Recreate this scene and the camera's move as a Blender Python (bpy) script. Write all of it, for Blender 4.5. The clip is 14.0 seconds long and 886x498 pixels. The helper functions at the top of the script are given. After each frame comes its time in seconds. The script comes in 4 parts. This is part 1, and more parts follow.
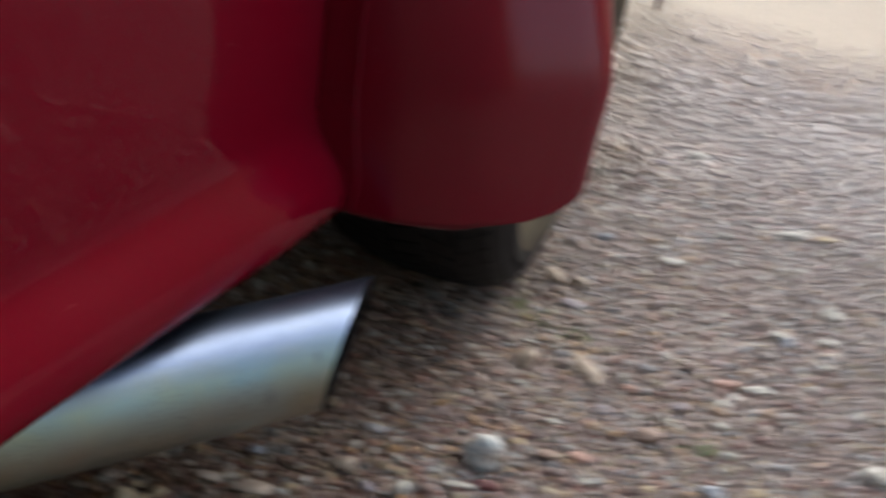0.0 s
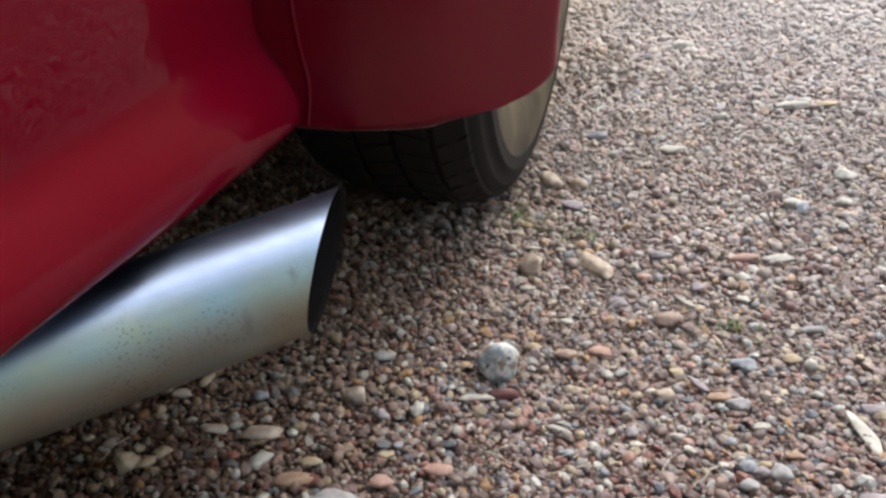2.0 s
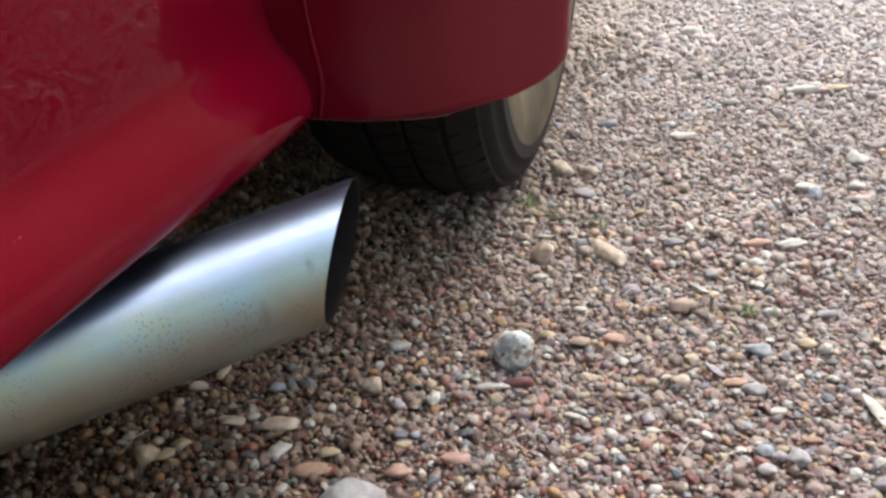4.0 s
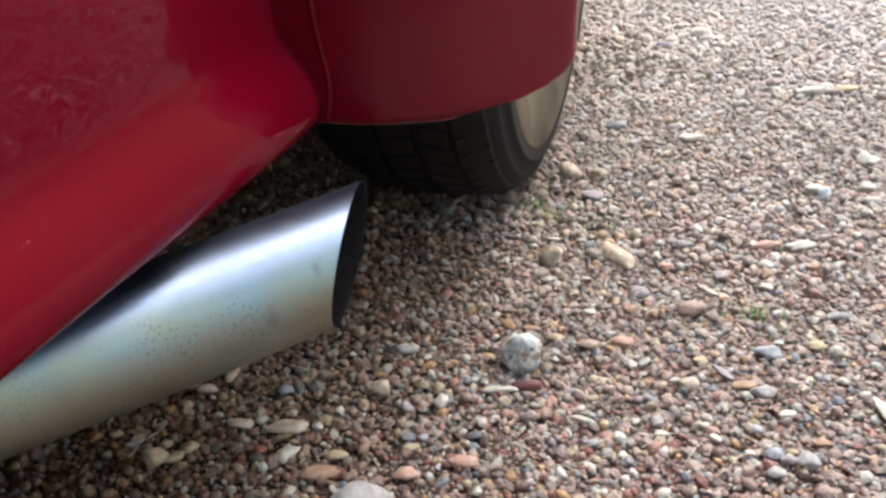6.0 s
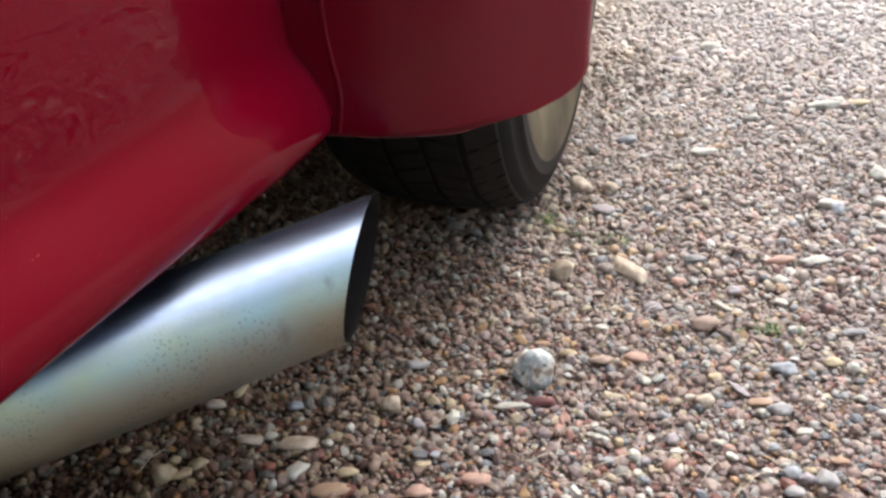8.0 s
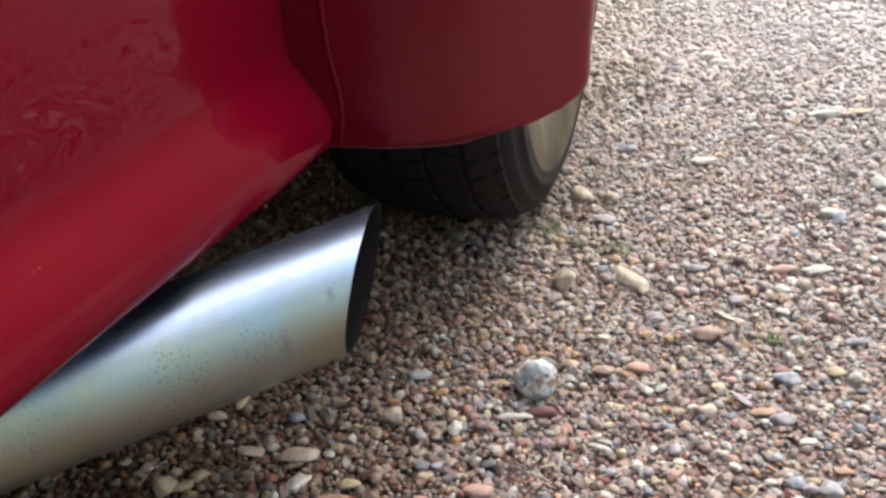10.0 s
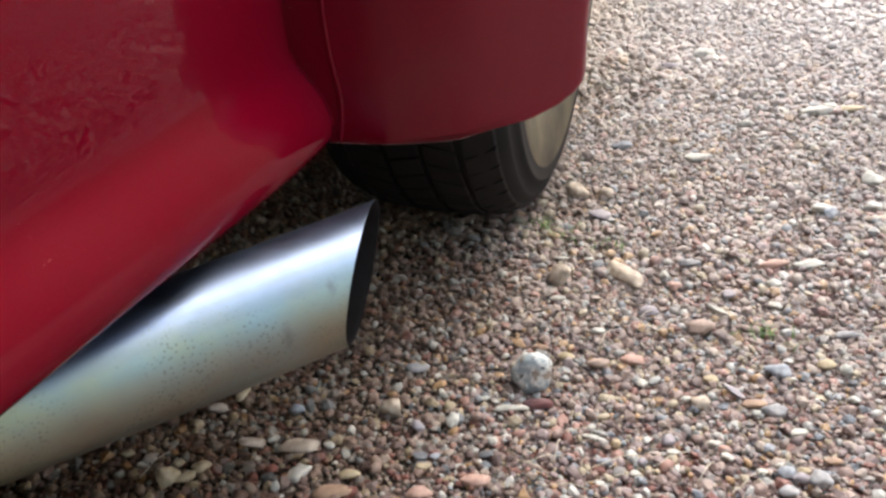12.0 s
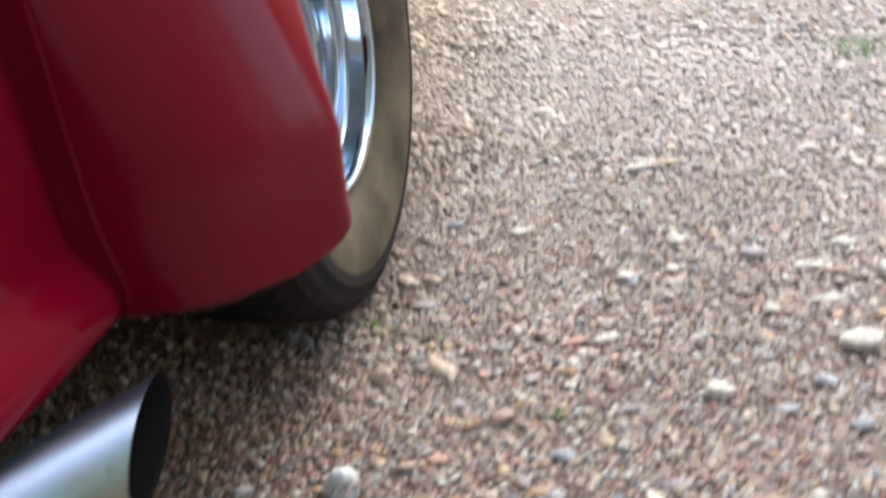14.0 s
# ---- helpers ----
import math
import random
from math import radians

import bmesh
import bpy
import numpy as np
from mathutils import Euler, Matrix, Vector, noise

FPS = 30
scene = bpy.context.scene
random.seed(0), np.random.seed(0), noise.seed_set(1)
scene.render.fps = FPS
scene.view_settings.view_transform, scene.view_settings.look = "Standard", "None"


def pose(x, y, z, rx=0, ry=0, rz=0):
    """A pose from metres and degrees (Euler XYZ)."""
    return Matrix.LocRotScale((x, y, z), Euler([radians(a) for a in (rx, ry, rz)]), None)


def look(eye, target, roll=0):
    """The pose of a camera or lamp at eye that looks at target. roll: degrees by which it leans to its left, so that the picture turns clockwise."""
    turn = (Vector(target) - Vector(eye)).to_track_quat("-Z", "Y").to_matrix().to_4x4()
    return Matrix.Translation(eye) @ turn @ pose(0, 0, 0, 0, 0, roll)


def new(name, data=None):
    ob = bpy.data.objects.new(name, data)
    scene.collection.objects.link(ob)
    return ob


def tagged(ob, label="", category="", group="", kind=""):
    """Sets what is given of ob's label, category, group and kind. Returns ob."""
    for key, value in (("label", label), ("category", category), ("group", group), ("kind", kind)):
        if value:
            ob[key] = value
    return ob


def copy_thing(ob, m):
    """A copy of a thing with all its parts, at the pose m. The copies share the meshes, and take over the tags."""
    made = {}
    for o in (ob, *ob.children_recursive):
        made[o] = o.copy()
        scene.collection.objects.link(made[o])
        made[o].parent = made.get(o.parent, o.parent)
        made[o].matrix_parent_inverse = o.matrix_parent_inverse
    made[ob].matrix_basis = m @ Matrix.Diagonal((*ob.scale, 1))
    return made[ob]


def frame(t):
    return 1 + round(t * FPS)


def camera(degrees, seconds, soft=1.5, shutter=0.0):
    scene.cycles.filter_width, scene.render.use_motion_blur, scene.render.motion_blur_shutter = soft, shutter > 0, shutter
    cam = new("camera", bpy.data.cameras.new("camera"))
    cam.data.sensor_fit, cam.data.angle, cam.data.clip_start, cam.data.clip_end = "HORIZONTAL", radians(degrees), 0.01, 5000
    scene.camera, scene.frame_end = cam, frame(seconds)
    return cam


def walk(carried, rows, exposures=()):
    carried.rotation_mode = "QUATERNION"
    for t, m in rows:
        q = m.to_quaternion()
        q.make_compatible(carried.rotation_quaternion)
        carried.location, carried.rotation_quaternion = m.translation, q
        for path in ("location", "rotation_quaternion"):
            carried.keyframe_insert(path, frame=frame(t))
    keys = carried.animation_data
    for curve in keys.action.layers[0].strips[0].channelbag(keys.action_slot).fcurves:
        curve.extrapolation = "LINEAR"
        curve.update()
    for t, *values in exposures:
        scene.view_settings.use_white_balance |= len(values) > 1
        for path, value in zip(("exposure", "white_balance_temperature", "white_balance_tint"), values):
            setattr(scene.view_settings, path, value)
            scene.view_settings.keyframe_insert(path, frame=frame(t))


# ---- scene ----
cam = camera(52.0, 14.0, soft=2.75, shutter=0.6)
PATH = [
    (0, (0.038, 0.074, 0.573), (-0.419, 1.793, -0.343), 10.3),
    (0.1, (0.052, 0.069, 0.538), (-0.499, 1.801, -0.298), 6.1),
    (0.2, (0.052, 0.063, 0.527), (-0.379, 1.858, -0.242), 5.8),
    (0.3, (0.041, 0.094, 0.528), (-0.347, 1.879, -0.288), 7.0),
    (0.5, (0.067, 0.095, 0.524), (-0.347, 1.875, -0.289), 5.0),
    (0.7, (0.078, 0.111, 0.514), (-0.428, 1.84, -0.354), 1.4),
    (1, (0.063, 0.105, 0.511), (-0.394, 1.815, -0.42), 1.2),
    (1.5, (0.063, 0.101, 0.509), (-0.398, 1.792, -0.455), 0.4),
    (2, (0.064, 0.103, 0.509), (-0.408, 1.775, -0.482), 0.3),
    (2.5, (0.062, 0.101, 0.51), (-0.402, 1.773, -0.486), -0.0),
    (3, (0.06, 0.098, 0.509), (-0.403, 1.765, -0.495), -0.3),
    (5.5, (0.059, 0.104, 0.508), (-0.455, 1.754, -0.499), -1.3),
    (6, (0.061, 0.101, 0.509), (-0.446, 1.755, -0.495), -1.3),
    (6.5, (0.061, 0.098, 0.509), (-0.434, 1.763, -0.484), -1.2),
    (7, (0.058, 0.103, 0.505), (-0.459, 1.764, -0.482), -1.4),
    (7.5, (0.056, 0.106, 0.505), (-0.466, 1.77, -0.475), -1.5),
    (8, (0.054, 0.106, 0.505), (-0.469, 1.772, -0.471), -1.4),
    (10.5, (0.053, 0.107, 0.505), (-0.474, 1.783, -0.45), -1.6),
    (11, (0.057, 0.104, 0.509), (-0.466, 1.777, -0.453), -1.5),
    (11.5, (0.056, 0.103, 0.51), (-0.462, 1.776, -0.456), -1.5),
    (12, (0.054, 0.095, 0.51), (-0.461, 1.77, -0.455), -1.4),
    (12.2, (0.042, 0.069, 0.509), (-0.333, 1.767, -0.479), -0.2),
    (12.3, (0.045, 0.046, 0.517), (-0.275, 1.752, -0.476), -0.3),
    (12.4, (0.038, 0.024, 0.511), (-0.175, 1.77, -0.442), 0.3),
    (12.5, (0.04, -0.001, 0.519), (-0.125, 1.758, -0.418), -0.1),
    (12.7, (0.037, -0.015, 0.552), (-0.089, 1.754, -0.373), 0.9),
    (13, (0.01, -0.01, 0.582), (-0.061, 1.744, -0.377), 1.4),
    (13.2, (0.033, -0.007, 0.578), (-0.024, 1.748, -0.38), 2.0),
    (13.5, (0.096, 0.006, 0.551), (0.057, 1.76, -0.408), 0.6),
    (13.7, (0.17, 0.044, 0.565), (-0.093, 1.774, -0.404), -5.3),
    (13.8, (0.162, 0.072, 0.589), (-0.155, 1.789, -0.385), -5.8),
    (14, (0.214, 0.108, 0.649), (-0.193, 1.816, -0.31), -6.1),
]
EXPOSURES = [(0.0, 0.86, 6500, 7), (0.5, 1.20, 6550, 7), (1.0, 1.19, 6600, 7), (3.0, 1.34, 6700, 7), (5.5, 1.63, 6750, 7), (12.0, 1.63, 6750, 7), (12.5, 1.75, 6750, 7), (13.0, 1.43, 6750, 7), (14.0, 1.58, 6650, 7)]
walk(cam, [(t, look(eye, target, roll)) for t, eye, target, roll in PATH], EXPOSURES)


# ---------------------------------------------------------------- light
SUN_AZ, SUN_EL = 256.0, 56.0         # soft light through cloud, from beyond the wheel
world = bpy.data.worlds.new("sky")
scene.world = world
world.use_nodes = True
wn = world.node_tree.nodes
sky = wn.new("ShaderNodeTexSky")
sky.sky_type, sky.sun_disc = "NISHITA", False
sky.sun_elevation = radians(SUN_EL)
sky.sun_rotation = radians(270 - SUN_AZ)
sky.dust_density, sky.air_density, sky.ozone_density = 4.0, 1.0, 1.0
wn["Background"].inputs["Strength"].default_value = 0.15
cloud = wn.new("ShaderNodeMix")          # thin even cloud over the blue
cloud.data_type, cloud.blend_type = "RGBA", "ADD"
cloud.inputs["Factor"].default_value = 1.0
cloud.inputs["B"].default_value = (1.55, 1.80, 2.2, 1)
world.node_tree.links.new(sky.outputs["Color"], cloud.inputs["A"])
world.node_tree.links.new(cloud.outputs["Result"], wn["Background"].inputs["Color"])
sun = new("sun", bpy.data.lights.new("sun", "SUN"))
sun.data.energy, sun.data.angle, sun.data.color = 0.95, radians(80), (1.0, 0.96, 0.90)
sun_way = Vector((math.cos(radians(SUN_AZ)) * math.cos(radians(SUN_EL)), math.sin(radians(SUN_AZ)) * math.cos(radians(SUN_EL)), -math.sin(radians(SUN_EL))))
sun.matrix_world = look((-3, 8, 9), Vector((-3, 8, 9)) + sun_way)


# ---------------------------------------------------------------- materials
def material(name):
    m = bpy.data.materials.new(name)
    m.use_nodes = True
    nt = m.node_tree
    return m, nt, nt.nodes["Principled BSDF"]


def node(nt, kind, **values):
    n = nt.nodes.new(kind)
    for key, value in values.items():
        if key in n.inputs:
            n.inputs[key].default_value = value
    return n


def noise_node(nt, scale, detail=4.0, rough=0.55, coord="Object"):
    tc = nt.nodes.new("ShaderNodeTexCoord")
    n = node(nt, "ShaderNodeTexNoise", Scale=scale, Detail=detail, Roughness=rough)
    nt.links.new(tc.outputs[coord], n.inputs["Vector"])
    return n


def ramp(nt, source, stops, mode="LINEAR"):
    r = nt.nodes.new("ShaderNodeValToRGB")
    r.color_ramp.interpolation = mode
    el = r.color_ramp.elements
    while len(el) < len(stops):
        el.new(0.5)
    for e, (at, col) in zip(el, stops):
        e.position = at
        e.color = (col, col, col, 1) if isinstance(col, (int, float)) else (*col, 1)
    nt.links.new(source, r.inputs["Fac"])
    return r


def mix(nt, fac, a, b, blend="MIX"):
    n = nt.nodes.new("ShaderNodeMix")
    n.data_type, n.blend_type = "RGBA", blend
    for sock, v in ((n.inputs["Factor"], fac), (n.inputs["A"], a), (n.inputs["B"], b)):
        if hasattr(v, "is_linked"):
            nt.links.new(v, sock)
        elif isinstance(v, (int, float)):
            sock.default_value = v
        else:
            sock.default_value = (*v, 1)
    return n.outputs["Result"]


def bump(nt, height, strength, distance, bsdf):
    b = node(nt, "ShaderNodeBump", Strength=strength, Distance=distance)
    nt.links.new(height, b.inputs["Height"])
    nt.links.new(b.outputs["Normal"], bsdf.inputs["Normal"])
    return b


def paint_material(name="red_car_paint", gloss=0.55, haze=0.18, peel_size=60.0, peel_depth=0.09, peel_detail=3, reflected=0.0):
    m, nt, b = material(name)
    dirt = ramp(nt, noise_node(nt, 9.0, 6).outputs["Fac"], [(0.45, 0.0), (0.8, 1.0)])
    fine = ramp(nt, noise_node(nt, 260.0, 2).outputs["Fac"], [(0.70, 0.0), (0.80, 1.0)])
    speck = nt.nodes.new("ShaderNodeMath")
    speck.operation = "MULTIPLY"
    nt.links.new(dirt.outputs["Color"], speck.inputs[0])
    nt.links.new(fine.outputs["Color"], speck.inputs[1])
    tone = mix(nt, noise_node(nt, 3.0, 3).outputs["Fac"], (0.118, 0.0009, 0.0082), (0.146, 0.0013, 0.0106))
    dusty = mix(nt, 0.012, tone, (0.45, 0.30, 0.32))
    col = mix(nt, dirt.outputs["Color"], tone, dusty)
    col = mix(nt, speck.outputs[0], col, (0.30, 0.12, 0.11))
    nt.links.new(col, b.inputs["Base Color"])
    b.inputs["Roughness"].default_value = 0.5
    b.inputs["Specular IOR Level"].default_value = 0.0
    b.inputs["Coat Weight"].default_value = gloss
    b.inputs["Coat IOR"].default_value = 1.5
    b.inputs["Sheen Weight"].default_value = reflected      # dusty sheen stands in for bright reflections at the wing's edge
    b.inputs["Sheen Roughness"].default_value = 0.35
    b.inputs["Sheen Tint"].default_value = (0.80, 0.62, 0.62, 1)
    cr = ramp(nt, dirt.outputs["Color"], [(0.0, haze), (1.0, haze + 0.03)])
    nt.links.new(cr.outputs["Color"], b.inputs["Coat Roughness"])
    peel = node(nt, "ShaderNodeBump", Strength=peel_depth, Distance=0.002)
    nt.links.new(noise_node(nt, peel_size, peel_detail).outputs["Fac"], peel.inputs["Height"])
    nt.links.new(peel.outputs["Normal"], b.inputs["Coat Normal"])
    return m


def steel_material():
    m, nt, b = material("polished_steel")
    b.inputs["Metallic"].default_value = 1.0
    big = noise_node(nt, 14.0, 5)
    vor = nt.nodes.new("ShaderNodeTexVoronoi")
    vor.inputs["Scale"].default_value = 330.0
    nt.links.new(nt.nodes.new("ShaderNodeTexCoord").outputs["Object"], vor.inputs["Vector"])
    pit = ramp(nt, vor.outputs["Distance"], [(0.10, 1.0), (0.36, 0.0)])
    where = ramp(nt, noise_node(nt, 22.0, 4).outputs["Fac"], [(0.42, 0.0), (0.62, 1.0)])
    both = nt.nodes.new("ShaderNodeMath")
    both.operation = "MULTIPLY"
    nt.links.new(pit.outputs["Color"], both.inputs[0])
    nt.links.new(where.outputs["Color"], both.inputs[1])
    base = mix(nt, big.outputs["Fac"], (0.235, 0.355, 0.39), (0.285, 0.405, 0.43))
    stain_or_shade = ramp(nt, noise_node(nt, 9.0, 5).outputs["Fac"], [(0.43, 0.0), (0.62, 1.0)])
    base = mix(nt, stain_or_shade.outputs["Color"], base, (0.31, 0.36, 0.26))
    tcx = nt.nodes.new("ShaderNodeTexCoord")
    split = nt.nodes.new("ShaderNodeSeparateXYZ")
    nt.links.new(tcx.outputs["Object"], split.inputs["Vector"])
    back = nt.nodes.new("ShaderNodeMapRange")
    back.inputs["From Min"].default_value, back.inputs["From Max"].default_value, back.inputs["To Max"].default_value = -0.20, -0.30, 0.75
    nt.links.new(split.outputs["X"], back.inputs["Value"])
    grime = mix(nt, 1.0, back.outputs["Result"], ramp(nt, noise_node(nt, 18.0, 6, 0.65).outputs["Fac"], [(0.3, 0.25), (0.65, 1.0)]).outputs["Color"], "MULTIPLY")
    base = mix(nt, grime, base, (0.42, 0.45, 0.24))
    # dark blue on the upper side paints in the reflection of sky and sill
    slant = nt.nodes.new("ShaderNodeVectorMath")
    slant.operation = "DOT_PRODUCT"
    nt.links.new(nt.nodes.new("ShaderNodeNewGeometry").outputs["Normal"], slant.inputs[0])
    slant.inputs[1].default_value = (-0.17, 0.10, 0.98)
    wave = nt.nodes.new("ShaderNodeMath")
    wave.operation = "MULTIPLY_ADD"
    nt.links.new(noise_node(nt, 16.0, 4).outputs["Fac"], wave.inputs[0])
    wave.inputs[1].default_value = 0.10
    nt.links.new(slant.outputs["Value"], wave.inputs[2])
    top_reflection = nt.nodes.new("ShaderNodeMapRange")
    top_reflection.inputs["From Min"].default_value, top_reflection.inputs["From Max"].default_value = 0.40, 0.72
    nt.links.new(wave.outputs[0], top_reflection.inputs["Value"])
    base = mix(nt, top_reflection.outputs["Result"], base, (0.17, 0.215, 0.31))
    # brown on the lower side paints in the gravel's reflection
    below = nt.nodes.new("ShaderNodeMapRange")
    below.inputs["From Min"].default_value, below.inputs["From Max"].default_value, below.inputs["To Max"].default_value = 0.30, -0.30, 0.8
    nt.links.new(wave.outputs[0], below.inputs["Value"])
    reflected = mix(nt, 1.0, below.outputs["Result"], ramp(nt, noise_node(nt, 34.0, 5, 0.6).outputs["Fac"], [(0.30, 0.45), (0.60, 1.0)]).outputs["Color"], "MULTIPLY")
    base = mix(nt, reflected, base, (0.33, 0.315, 0.25))
    # a dark rubbed mark near the mouth and a fainter one below it
    for spot, wide, depth in (((-0.167, 0.561, 0.204), (300.0, 300.0, 62.0), 0.6), ((-0.184, 0.528, 0.183), (260.0, 260.0, 100.0), 0.4)):
        shift = nt.nodes.new("ShaderNodeVectorMath")
        shift.operation = "SUBTRACT"
        nt.links.new(tcx.outputs["Object"], shift.inputs[0])
        shift.inputs[1].default_value = spot
        stretch = nt.nodes.new("ShaderNodeVectorMath")
        stretch.operation = "MULTIPLY"
        nt.links.new(shift.outputs["Vector"], stretch.inputs[0])
        stretch.inputs[1].default_value = wide
        size = nt.nodes.new("ShaderNodeVectorMath")
        size.operation = "LENGTH"
        nt.links.new(stretch.outputs["Vector"], size.inputs[0])
        rag = nt.nodes.new("ShaderNodeMath")
        rag.operation = "MULTIPLY_ADD"
        nt.links.new(noise_node(nt, 260.0, 4).outputs["Fac"], rag.inputs[0])
        rag.inputs[1].default_value = 1.4
        nt.links.new(size.outputs["Value"], rag.inputs[2])
        rub = nt.nodes.new("ShaderNodeMapRange")
        rub.inputs["From Min"].default_value, rub.inputs["From Max"].default_value, rub.inputs["To Max"].default_value = 1.9, 0.9, depth
        nt.links.new(rag.outputs[0], rub.inputs["Value"])
        base = mix(nt, rub.outputs["Result"], base, (0.16, 0.17, 0.17))
    base = mix(nt, both.outputs[0], base, (0.17, 0.20, 0.17))
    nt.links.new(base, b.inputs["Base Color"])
    scuff = nt.nodes.new("ShaderNodeMapping")            # scuffs run along the pipe
    scuff.inputs["Rotation"].default_value = (0, 0, radians(-52))
    scuff.inputs["Scale"].default_value = (22.0, 130.0, 130.0)
    nt.links.new(tcx.outputs["Object"], scuff.inputs["Vector"])
    worn = node(nt, "ShaderNodeTexNoise", Scale=1.0, Detail=5.0, Roughness=0.6)
    nt.links.new(scuff.outputs["Vector"], worn.inputs["Vector"])
    r = ramp(nt, worn.outputs["Fac"], [(0.30, 0.34), (0.70, 0.47)])
    nt.links.new(r.outputs["Color"], b.inputs["Roughness"])
    bump(nt, noise_node(nt, 60.0, 3).outputs["Fac"], 0.05, 0.001, b)
    return m


def chrome_material():
    m, nt, b = material("chrome")
    b.inputs["Metallic"].default_value = 1.0
    b.inputs["Base Color"].default_value = (0.40, 0.51, 0.62, 1)
    r = ramp(nt, noise_node(nt, 30.0, 4).outputs["Fac"], [(0.3, 0.06), (0.8, 0.12)])
    nt.links.new(r.outputs["Color"], b.inputs["Roughness"])
    return m


def soot_material():
    m, nt, b = material("soot")
    c = mix(nt, noise_node(nt, 80.0, 4).outputs["Fac"], (0.003, 0.003, 0.004), (0.010, 0.009, 0.009))
    nt.links.new(c, b.inputs["Base Color"])
    b.inputs["Roughness"].default_value = 0.9
    b.inputs["Specular IOR Level"].default_value = 0.08
    return m


def rubber_material(name, dust):
    m, nt, b = material(name)
    n1 = ramp(nt, noise_node(nt, 8.0, 6).outputs["Fac"], [(0.38, 0.0), (0.62, 1.0)])
    n2 = noise_node(nt, 160.0, 3)
    f = mix(nt, 0.3, n1.outputs["Color"], n2.outputs["Fac"])
    c = mix(nt, f, tuple(0.006 + 0.03 * dust * v for v in (1.2, 1.0, 0.7)), tuple(0.012 + dust * v for v in (0.18, 0.152, 0.092)))
    nt.links.new(c, b.inputs["Base Color"])
    b.inputs["Roughness"].default_value = 0.75
    b.inputs["Specular IOR Level"].default_value = 0.25
    bump(nt, n2.outputs["Fac"], 0.15, 0.0008, b)
    return m


def dark_material():
    m, nt, b = material("underseal")
    c = mix(nt, noise_node(nt, 25.0, 5).outputs["Fac"], (0.010, 0.009, 0.009), (0.035, 0.030, 0.026))
    nt.links.new(c, b.inputs["Base Color"])
    b.inputs["Roughness"].default_value = 0.85
    return m


PEBBLE_TONES = [(0.00, (0.155, 0.101, 0.092)), (0.08, (0.258, 0.172, 0.146)), (0.20, (0.338, 0.252, 0.218)), (0.33, (0.222, 0.162, 0.156)), (0.43, (0.388, 0.316, 0.268)), (0.52, (0.292, 0.222, 0.220)),
                (0.60, (0.285, 0.262, 0.250)), (0.67, (0.437, 0.368, 0.259)), (0.73, (0.228, 0.090, 0.072)), (0.79, (0.212, 0.238, 0.272)), (0.84, (0.388, 0.212, 0.172)), (0.88, (0.388, 0.398, 0.385)),
                (0.92, (0.450, 0.280, 0.140)), (0.955, (0.555, 0.550, 0.520))]


